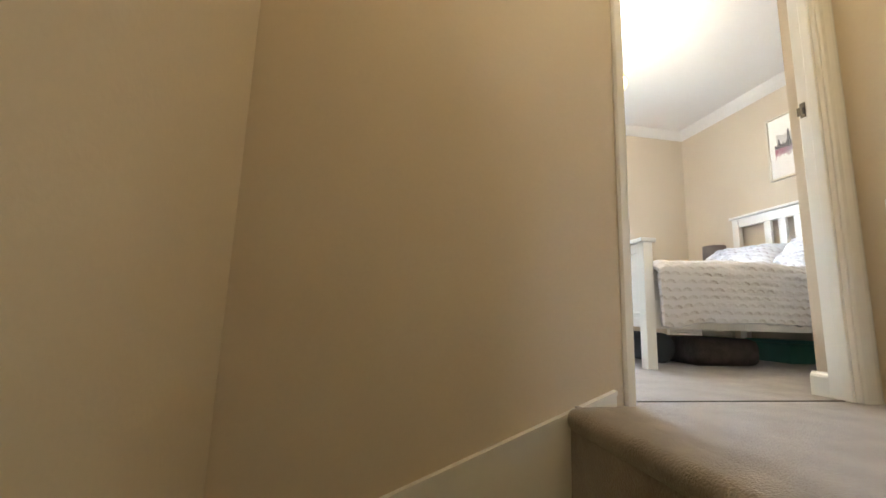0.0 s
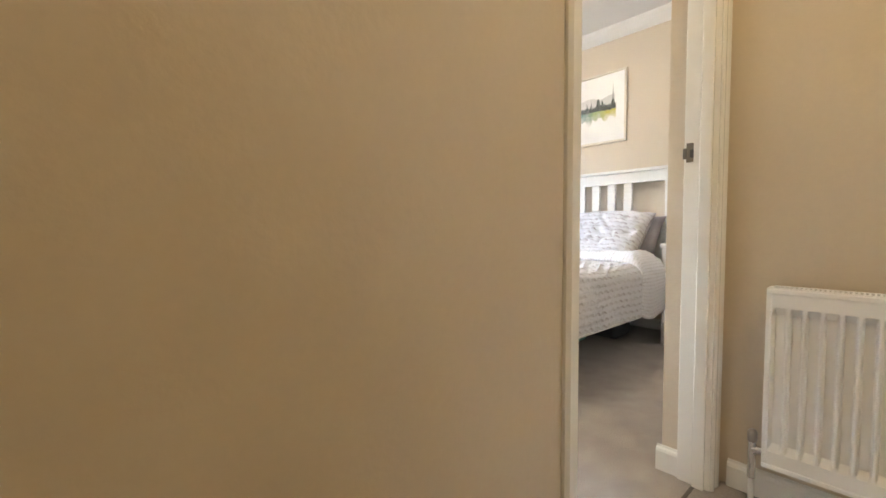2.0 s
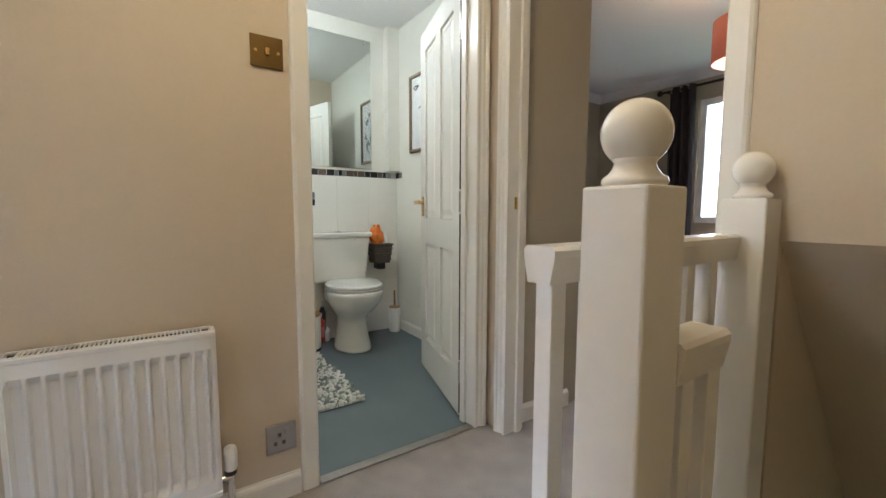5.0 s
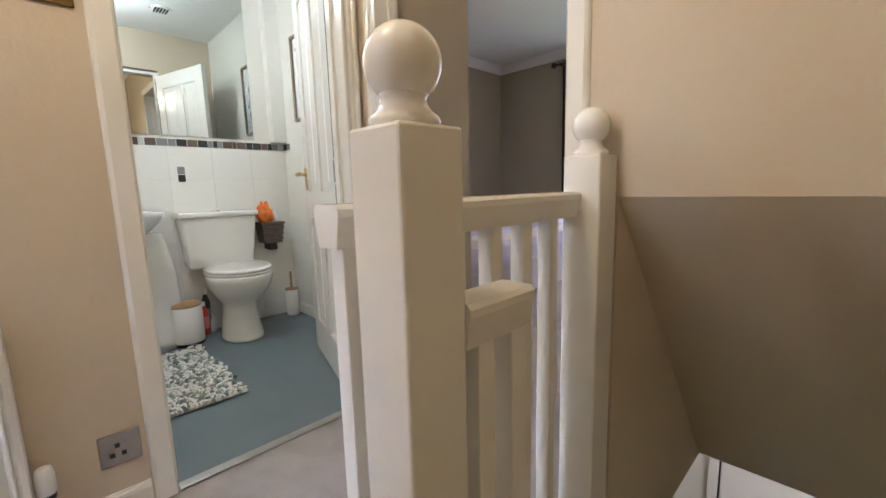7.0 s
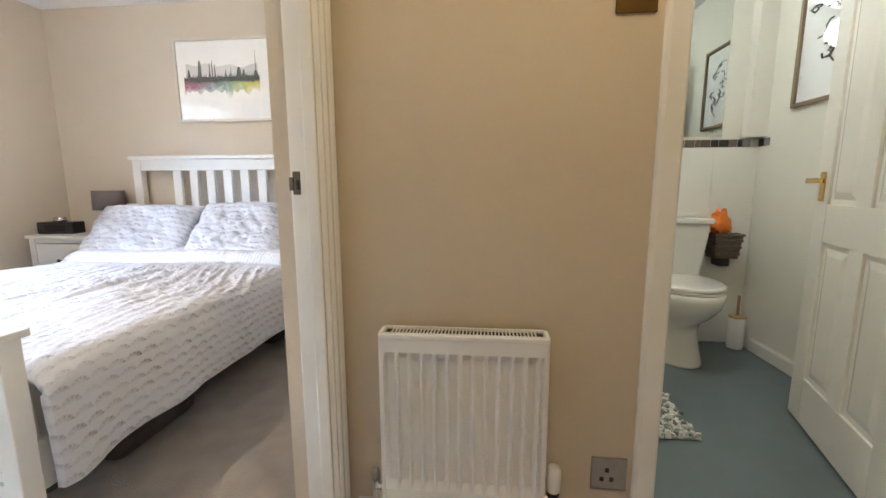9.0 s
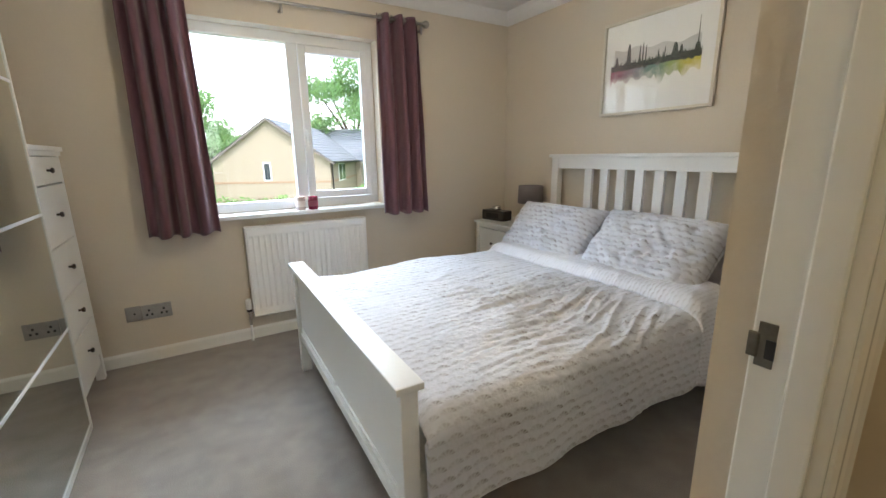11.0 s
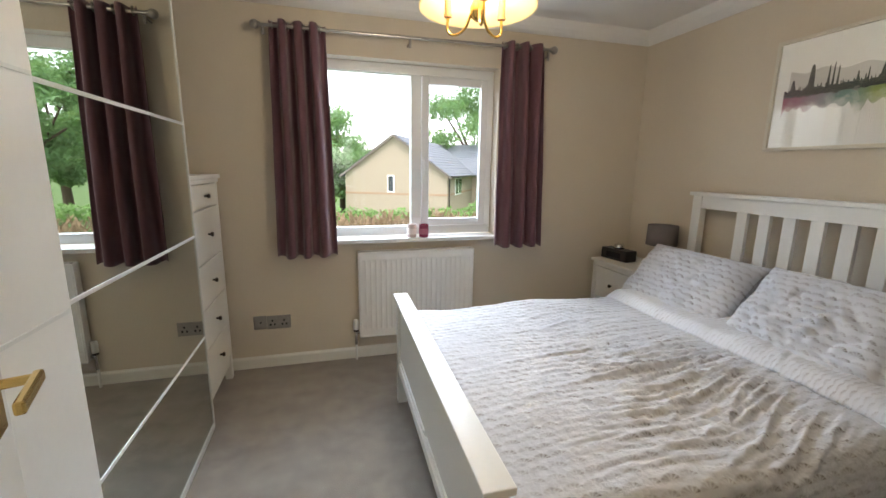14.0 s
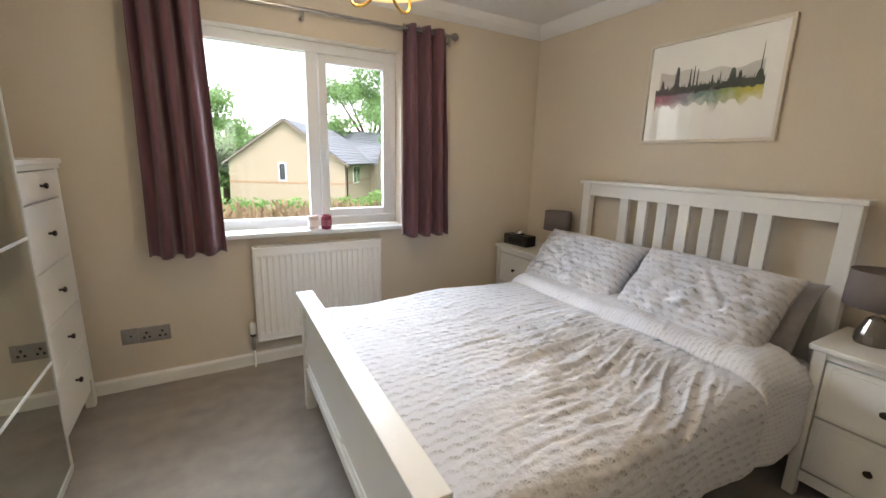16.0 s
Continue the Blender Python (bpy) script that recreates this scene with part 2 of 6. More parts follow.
# bathroom
structure("wall_bathroom_east", bx(BATH_E, BATH_S, -0.3, BATH_E + 0.1, NW, CEILING), PAINT_BATH, "white painted bathroom wall behind the toilet", "wall")
structure("wall_bathroom_south", bx(EW2, BATH_S - 0.1, -0.3, BATH_E + 0.1, BATH_S, CEILING), PAINT_BATH, "white painted bathroom wall behind the door", "wall")
structure("ceiling_bathroom", bx(EW2, BATH_S, CEILING, BATH_E, NW, CEILING + 0.1), CEIL, "white painted bathroom ceiling", "ceiling")
structure("floor_bathroom", bx(EW + 0.02, BATH_S, -0.2, BATH_E, NW, -0.004), VINYL, "blue-grey sheet vinyl bathroom floor", "floor")
# second bedroom
structure("wall_second_passage", bx(2.27, 0.27, -0.3, EW, SW - 0.1, CEILING), PAINT_DARK, "taupe painted wall inside the second bedroom", "wall")
structure("wall_second_north", bx(2.27, 0.17, -0.3, 4.3, 0.27, CEILING), PAINT_DARK, "taupe painted wall of the second bedroom", "wall")
structure("wall_second_east", bx(4.2, -2.6, -0.3, 4.3, 0.17, CEILING), PAINT_DARK, "taupe painted side wall of the second bedroom", "wall")
bm = bmesh.new()
box(bm, 1.32, -2.7, -0.3, 1.85, -2.6, CEILING)
box(bm, 3.05, -2.7, -0.3, 4.3, -2.6, CEILING)
box(bm, 1.85, -2.7, -0.3, 3.05, -2.6, 0.85)
box(bm, 1.85, -2.7, 2.08, 3.05, -2.6, CEILING)
structure("wall_second_south", bm, PAINT_DARK, "taupe painted window wall of the second bedroom", "wall")
structure("ceiling_second", box(bx(1.42, -2.6, CEILING, 4.2, 0.17, CEILING + 0.1), 1.42, 0.17, CEILING, 2.27, SW - 0.1, CEILING + 0.1), CEIL, "white painted ceiling of the second bedroom", "ceiling")
structure("wall_second_west", bx(1.32, -2.6, -0.3, 1.42, -1.2, CEILING), PAINT_DARK, "taupe painted wall of the second bedroom", "wall")
# carpeted floor: bedroom, landing, second bedroom
bm = bmesh.new()
box(bm, BW, NW2 - 0.004, -0.2, BE, BN, 0.0)
box(bm, 1.44, NW - 0.002, -0.2, 2.31, NW2 - 0.004, 0.0)
box(bm, 1.31, SW - 0.1, -0.2, EW + 0.02, NW - 0.002, 0.0)
box(bm, 1.42, 0.17, -0.2, 2.30, SW - 0.1, 0.0)
box(bm, 1.42, -2.6, -0.2, 4.2, 0.17, 0.0)
structure("floor", bm, CARPET, "grey-beige fitted carpet through landing and bedrooms", "floor")


# ---- trim ----
def sweep(bm, prof, p, q, u, v):
    """Extrudes the outline prof (pairs along u and v) from p to q."""
    p, q, u, v = Vector(p), Vector(q), Vector(u), Vector(v)
    a = [bm.verts.new(p + u * x + v * y) for x, y in prof]
    b = [bm.verts.new(q + u * x + v * y) for x, y in prof]
    n = len(prof)
    for i in range(n):
        bm.faces.new((a[i], a[(i + 1) % n], b[(i + 1) % n], b[i]))
    bm.faces.new(a[::-1])
    bm.faces.new(b)
    return bm


ARCH = [(0, 0), (0, 0.009), (0.004, 0.012), (0.011, 0.012), (0.015, 0.008), (0.022, 0.008), (0.030, 0.013), (0.040, 0.015), (0.044, 0.019), (0.050, 0.021), (0.056, 0.021), (0.060, 0.018), (0.060, 0)]
SKIRT = [(0, 0), (0.014, 0), (0.014, 0.062), (0.011, 0.070), (0.006, 0.074), (0.004, 0.080), (0, 0.080)]
COVE = [(0, 0), (0.003, 0), (0.012, 0.004), (0.030, 0.016), (0.052, 0.036), (0.070, 0.062), (0.078, 0.080), (0.080, 0.085), (0, 0.085)]


ARCH_PLAIN = [(0, 0), (0, 0.007), (0.006, 0.013), (0.048, 0.014), (0.056, 0.010), (0.060, 0.004), (0.060, 0)]


def door_frame(name, label, a, b, top, plain, out, lo, hi, stop):
    """Lining and architrave of a doorway. a, b: its two lower corners on the wall's face; plain: which of the two has a plain board; out: the way out of that wall; lo..hi: lining depth."""
    root = tagged(new(name), label, "door frame", kind="structure")
    a, b, out = Vector(a), Vector(b), Vector(out)
    w = (b - a).normalized()
    up = Vector((0, 0, 1))
    for k, (foot, side) in enumerate(((a, -w), (b, w))):
        part("architrave", sweep(bmesh.new(), ARCH_PLAIN if k == plain else ARCH, foot, foot + up * top, side, out), GLOSS, root)
        part("jamb", sweep(bmesh.new(), [(0, lo), (0.028, lo), (0.028, hi), (0, hi)], foot, foot + up * top, side, -out), GLOSS, root)
        part("door_stop", sweep(bmesh.new(), [(-0.012, stop), (0, stop), (0, stop + 0.03), (-0.012, stop + 0.03)], foot, foot + up * (top - 0.001), side, -out), GLOSS, root)
    part("architrave", sweep(bmesh.new(), ARCH, a - w * 0.06 + up * top, b + w * 0.06 + up * top, up, out), GLOSS, root)
    part("jamb", sweep(bmesh.new(), [(0, lo), (0.024, lo), (0.024, hi), (0, hi)], a + up * top - w * 0.028, b + up * top + w * 0.028, up, -out), GLOSS, root)
    return root


ARCH_CORNER = [(0, 0), (0, 0.010), (0.006, 0.014), (0.014, 0.014), (0.018, 0.011), (0.026, 0.011), (0.032, 0.014), (0.044, 0.017), (0.050, 0.010), (0.068, 0.009), (0.078, 0.006), (0.078, 0)]
ARCH_THIN = [(0, 0), (0, 0.008), (0.004, 0.012), (0.026, 0.012), (0.032, 0.006), (0.032, 0)]
fr = tagged(new("door_frame_bedroom"), "white gloss door frame squeezed into the landing corner", "door frame", kind="structure")
part("architrave", sweep(bmesh.new(), ARCH_CORNER, (2.268, NW + 0.010, 0), (2.268, NW + 0.010, 1.99), (1, 0, 0), (0, -1, 0)), GLOSS, fr)
part("architrave", sweep(bmesh.new(), ARCH_THIN, (1.488, NW, 0), (1.488, NW, 1.99), (-1, 0, 0), (0, -1, 0)), GLOSS, fr)
part("architrave", sweep(bmesh.new(), ARCH, (1.456, NW, 1.99), (2.346, NW, 1.99), (0, 0, 1), (0, -1, 0)), GLOSS, fr)
part("jamb", bx(2.260, NW + 0.004, 0, 2.2848, 2.428, 1.99, 0.003), GLOSS, fr)
part("jamb", bx(1.4602, NW - 0.002, 0, 1.488, 2.428, 1.99, 0.003), GLOSS, fr)
part("jamb", bx(1.460, NW - 0.001, 1.99, 2.285, 2.428, 2.016, 0.003), GLOSS, fr)
part("door_stop", bx(2.248, 2.352, 0, 2.2605, 2.384, 1.989, 0.003), GLOSS, fr)
part("door_stop", bx(1.4875, 2.352, 0, 1.500, 2.384, 1.989, 0.003), GLOSS, fr)
part("door_stop", bx(1.500, 2.352, 1.977, 2.248, 2.384, 1.9905, 0.003), GLOSS, fr)
part("strike_plate", box(bx(2.2575, 2.402, 0.974, 2.2605, 2.421, 1.030, 0.001), 2.2550, 2.418, 0.984, 2.2600, 2.430, 1.016, 0.002), mat("tarnished_strike_steel", (0.17, 0.15, 0.12), 0.4, 1.0, var=0.2, scale=40), fr, "tarnished steel strike plate")
part("latch_hole", bx(2.2562, 2.401, 0.986, 2.2574, 2.411, 1.010), BLACK, fr)
door_frame("door_frame_bathroom", "white gloss bathroom door frame with moulded architrave", (EW, 1.482, 0), (EW, 0.797, 0), 1.99, 0, (-1, 0, 0), 0.0, 0.10, 0.055)
f2 = door_frame("door_frame_second", "white gloss door frame of the second bedroom", (2.222, SW, 0), (1.455, SW, 0), 1.99, 1, (0, 1, 0), 0.0, 0.10, 0.05)
part("strike_plate", bx(2.2200, SW - 0.046, 0.965, 2.2230, SW - 0.030, 1.015, 0.001), BRASS, f2, "small brass strike plate")
structure("threshold_bathroom", bx(EW - 0.012, 0.80, 0.0, EW + 0.028, 1.48, 0.008, 0.004), STEEL, "silver metal carpet bar at the bathroom door", "threshold")
structure("threshold_bedroom", bx(1.49, NW + 0.040, -0.001, 2.257, NW + 0.050, 0.0025, 0.001), mat("dark_carpet_seam", (0.10, 0.09, 0.08), 0.95), "dark seam where landing and bedroom carpets meet", "threshold")


def skirting(name, label, runs):
    """Boards along p-q; n points out of the wall."""
    bm = bmesh.new()
    for p, q, n in runs:
        sweep(bm, SKIRT, (*p, 0), (*q, 0), (*n, 0), (0, 0, 1))
    return structure(name, bm, GLOSS, label, "skirting board")


skirting("baseboard_bedroom", "white gloss skirting board round the bedroom", [((BW, BN), (BE, BN), (0, -1)), ((BE, NW2), (BE, BN - 0.015), (-1, 0)), ((2.30, NW2), (BE - 0.015, NW2), (0, 1)), ((2.285, 2.430), (2.285, NW2 + 0.014), (-1, 0)), ((BW, NW2), (1.44, NW2), (0, 1)), ((BW, NW2 + 0.015), (BW, BN - 0.015), (1, 0))])
skirting("baseboard_landing", "white gloss skirting board on the landing", [((EW, 1.545), (EW, NW - 0.02), (-1, 0))])
skirting("baseboard_bathroom", "white gloss skirting board in the bathroom", [((EW2, BATH_S), (BATH_E, BATH_S), (0, 1)), ((BATH_E, BATH_S), (BATH_E, 0.6), (-1, 0))])
skirting("baseboard_second", "white gloss skirting board in the second bedroom", [((2.27, 0.27), (2.27, SW - 0.1), (-1, 0)), ((1.42, -2.6), (4.2, -2.6), (0, 1)), ((4.2, -2.58), (4.2, 0.16), (-1, 0))])
bm = bmesh.new()
for p, q, n in (((BW, BN), (BE, BN), (0, -1)), ((BE, NW2), (BE, BN), (-1, 0)), ((BW, NW2), (BE, NW2), (0, 1)), ((BW, NW2), (BW, BN), (1, 0))):
    sweep(bm, COVE, (*p, CEILING - 0.085), (*q, CEILING - 0.085), (*n, 0), (0, 0, 1))
structure("trim_coving_bedroom", bm, CEIL, "white plaster coving round the bedroom ceiling", "coving")
bm = bmesh.new()
for p, q, n in (((1.42, -2.6), (4.2, -2.6), (0, 1)), ((4.2, -2.6), (4.2, 0.17), (-1, 0)), ((2.27, 0.17), (4.2, 0.17), (0, -1))):
    sweep(bm, COVE, (*p, CEILING - 0.085), (*q, CEILING - 0.085), (*n, 0), (0, 0, 1))
structure("trim_coving_second", bm, CEIL, "white plaster coving in the second bedroom", "coving")

# ---- stairs ----
stairs = tagged(new("stairs"), "carpeted winding stairs down from the landing", "stairs", kind="structure")
for k, ring in enumerate(([(1.31, 1.44), (1.31, 2.33), (0.80, 2.33)], [(1.31, 1.44), (0.83, 2.33), (0.42, 2.33), (0.42, 1.90)], [(1.31, 1.44), (0.42, 1.93), (0.42, 1.44)])):
    bm = bmesh.new()
    z = -0.19 * (k + 1) - 0.04
    top = [bm.verts.new((x, y, z)) for x, y in ring]
    low = [bm.verts.new((x, y, z - 0.25)) for x, y in ring]
    bm.faces.new(top)
    bm.faces.new(low[::-1])
    for i in range(len(ring)):
        bm.faces.new((top[i], low[i], low[(i + 1) % len(ring)], top[(i + 1) % len(ring)]))
    part("step", bm, CARPET, stairs)
for k in range(8):
    y = 1.44 - 0.235 * k
    part("step", bx(STAIR_W, y - 0.26, -0.76 - 0.19 * k - 0.3, 1.30, y, -0.76 - 0.19 * k, 0.012), CARPET, stairs)
bm = bx(1.278, 1.445, -0.06, 1.40, NW - 0.002, 0.001, 0.028, 4)
part("nosing", bm, CARPET, stairs, smooth=True)
part("riser", bx(1.292, 1.445, -0.25, 1.31, NW - 0.002, -0.05), CARPET, stairs)
# sloping string boards
bm = bmesh.new()
sweep(bm, [(1.426, 0.032), (0.42, -0.370), (0.42, -1.2), (1.426, -1.2)], (0, NW, 0), (0, NW - 0.014, 0), (1, 0, 0), (0, 0, 1))
sweep(bm, [(1.426, 0.042), (0.42, -0.360), (0.42, -0.372), (1.426, 0.030)], (0, NW, 0), (0, NW - 0.019, 0), (1, 0, 0), (0, 0, 1))
structure("trim_string_north", bm, GLOSS, "white gloss sloping string board beside the stairs", "string board")
bm = bmesh.new()
sweep(bm, [(2.31, -0.36), (1.44, -0.67), (-1.0, -2.6), (-1.0, -2.9), (2.28, -1.3)], (STAIR_W, 0, 0), (STAIR_W + 0.014, 0, 0), (0, 1, 0), (0, 0, 1))
structure("trim_string_west", bm, GLOSS, "white gloss string board on the stairwell wall", "string board")
hd_ = tagged(new("door_hall"), "closed white front door in the hall below", "door", kind="structure")
for x0, x1, z0, z1 in ((0.70, 0.76, -2.6, -0.56), (1.64, 1.72, -2.6, -0.56), (0.70, 1.72, -0.56, -0.50)):
    part("frame", bx(x0, -2.599, z0, x1, -2.55, z1, 0.004), GLOSS, hd_)
part("weather_strip", bx(1.625, -2.574, -2.59, 1.639, -2.560, -0.562, 0.002), CHROME, hd_, "bright metal weather strip")
leaf = part("leaf", bx(0.762, -2.598, -2.59, 1.624, -2.575, -0.562, 0.003), GLOSS, hd_)
part("letterbox", bx(1.06, -2.576, -1.635, 1.32, -2.566, -1.565, 0.003), BLACK, leaf, "dark letterbox")
part("lock", cyl(bmesh.new(), (1.565, -2.576, -1.57), (1.565, -2.556, -1.57), 0.025, n=18), KNOB, leaf, "dark cylinder lock")
structure("floor_hall", bx(STAIR_W - 0.1, -3.0, -2.75, 4.0, NW, -2.6), CARPET, "carpeted hall floor below the stairs", "floor")

# ---- balustrade ----
def newel(at, label):
    n = thing("newel_post", (*at, -0.45), label, "newel post", group="newel posts")
    part("post", bx(-0.044, -0.044, 0, 0.044, 0.044, 1.435, 0.004), GLOSS, n)
    bm = lathe(bmesh.new(), [(0.030, 1.434), (0.037, 1.436), (0.039, 1.441), (0.037, 1.446), (0.031, 1.450), (0.026, 1.457), (0.024, 1.464), (0.028, 1.470)], 28)
    part("collar", bm, GLOSS, n, smooth=True)
    bm = bmesh.new()
    bmesh.ops.create_uvsphere(bm, u_segments=32, v_segments=20, radius=0.0415)
    bmesh.ops.translate(bm, vec=(0, 0, 1.500), verts=bm.verts)
    part("ball_finial", bm, GLOSS, n, smooth=True)
    return n


newel((1.271, 1.395), "white painted newel post with a ball finial at the stair head")
newel((1.366, 0.768), "white painted newel post with a ball finial against the wall")
rail = thing("balustrade", (1.395, 0.80, 0.0), "white painted landing balustrade with square balusters", "balustrade")
RAILP = [(-0.022, 0), (0.022, 0), (0.030, 0.040), (0.030, 0.050), (0.024, 0.056), (-0.024, 0.056), (-0.030, 0.050), (-0.030, 0.040)]
part("handrail", sweep(bmesh.new(), RAILP, (0, 0.012, 0.848), (0, 0.628, 0.848), (1, 0, 0), (0, 0, 1)), GLOSS, rail)
part("base_rail", bx(-0.03, 0.012, 0.0, 0.03, 0.628, 0.03, 0.004), GLOSS, rail)
for y in (0.10, 0.20, 0.30, 0.40, 0.50, 0.60):
    part("baluster", bx(-0.016, y - 0.016, 0.03, 0.016, y + 0.016, 0.850, 0.002), GLOSS, rail)
stub = thing("stair_rail", (1.25, 1.351, 0.0), "white painted stair handrail running down from the newel", "handrail")
bm = sweep(bmesh.new(), RAILP, (0, 0, 0.732), (0, -0.13, 0.732), (1, 0, 0), (0, 0, 1))
part("handrail", bm, GLOSS, stub)
part("end_post", bx(-0.020, -0.130, -0.95, 0.020, -0.092, 0.733, 0.003), GLOSS, stub)
for y in (0.045,):
    part("baluster", bx(-0.016, -y - 0.016, -0.75 - 0.81 * y, 0.016, -y + 0.016, 0.735 if y < 0.1 else 0.0, 0.002), GLOSS, stub)


# ---- doors ----
def door(name, at, rz, w, flip, label):
    """A four-panel door; its hinge line is the local z axis, the leaf runs along x, its faces lie at y = 0 and y = 0.036 * flip."""
    d = thing(name, at, label, "door", rz)
    y0, y1 = sorted((0.0, 0.036 * flip))
    h = 1.975
    xs = [0.010, 0.105, w / 2 - 0.045, w / 2 + 0.045, w - 0.105, w]
    zs = [0.008, 0.20, 0.77, 0.92, 1.86, h]
    part("stile", bx(xs[0], y0, 0.008, xs[1], y1, h, 0.002), GLOSS, d)
    part("stile", bx(xs[4], y0, 0.008, xs[5], y1, h, 0.002), GLOSS, d)
    part("muntin", bx(xs[2], y0 + 0.0005, zs[1], xs[3], y1 - 0.0005, zs[4], 0.002), GLOSS, d)
    for a, b in ((zs[0], zs[1]), (zs[2], zs[3]), (zs[4], zs[5])):
        part("rail", bx(xs[1], y0 + 0.0003, a, xs[4], y1 - 0.0003, b, 0.002), GLOSS, d)
    for a, b in ((xs[1], xs[2]), (xs[3], xs[4])):
        for p, q in ((zs[1], zs[2]), (zs[3], zs[4])):
            bm = bx(a - 0.002, y0 + 0.011, p - 0.002, b + 0.002, y1 - 0.011, q + 0.002)
            for ya, yb in ((y0 + 0.004, y0 + 0.0115), (y1 - 0.004, y1 - 0.0115)):
                va = [bm.verts.new((x, ya, z)) for x, z in ((a + 0.045, p + 0.045), (b - 0.045, p + 0.045), (b - 0.045, q - 0.045), (a + 0.045, q - 0.045))]
                vb = [bm.verts.new((x, yb, z)) for x, z in ((a + 0.018, p + 0.018), (b - 0.018, p + 0.018), (b - 0.018, q - 0.018), (a + 0.018, q - 0.018))]
                bm.faces.new(va)
                for i in range(4):
                    bm.faces.new((va[i], va[(i + 1) % 4], vb[(i + 1) % 4], vb[i]))
            part("panel", bm, GLOSS, d)
    hx = w - 0.058
    for s, yy in ((-1, y0), (1, y1)):
        hd = part("handle", bx(hx - 0.020, min(yy, yy + s * 0.007), 0.93, hx + 0.020, max(yy, yy + s * 0.007), 1.045, 0.003), BRASS, d, "polished brass lever handle on a plate")
        bm = cyl(bmesh.new(), (hx, yy, 1.01), (hx, yy + s * 0.052, 1.01), 0.008, n=12)
        box(bm, hx - 0.105, yy + s * 0.052 - 0.009, 1.000, hx + 0.012, yy + s * 0.052 + 0.005, 1.020, 0.004)
        part("lever", bm, BRASS, hd, smooth=False)
    for z in (0.22, 1.0, 1.75):
        part("hinge", cyl(bmesh.new(), (0, y0 if flip > 0 else y1, z - 0.045), (0, y0 if flip > 0 else y1, z + 0.045), 0.006, n=10), STEEL, d, "small steel butt hinge")
    # dark strips that paint the shade in the gap between leaf and jamb
    gap_y = sorted((y0 if flip > 0 else y1, (y0 if flip > 0 else y1) + 0.012 * flip))
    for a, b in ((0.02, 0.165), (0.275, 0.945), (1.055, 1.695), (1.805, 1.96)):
        part("gap_shade", bx(0.001, gap_y[0], a, 0.0098, gap_y[1], b), GAP_SHADE, d, "dark strip painting the shade in the hinge gap")
    return d


# colour of the painted shade in the hinge gaps
GAP_SHADE = mat("dark_brown_gap_shade", (0.045, 0.030, 0.022), 0.8)
door("door", (1.492, 2.432, 0), 108.3, 0.755, 1, "white gloss four-panel door standing open beside the wardrobe")
door("door", (2.452, 0.800, 0), -16.5, 0.705, -1, "white gloss four-panel bathroom door standing open")


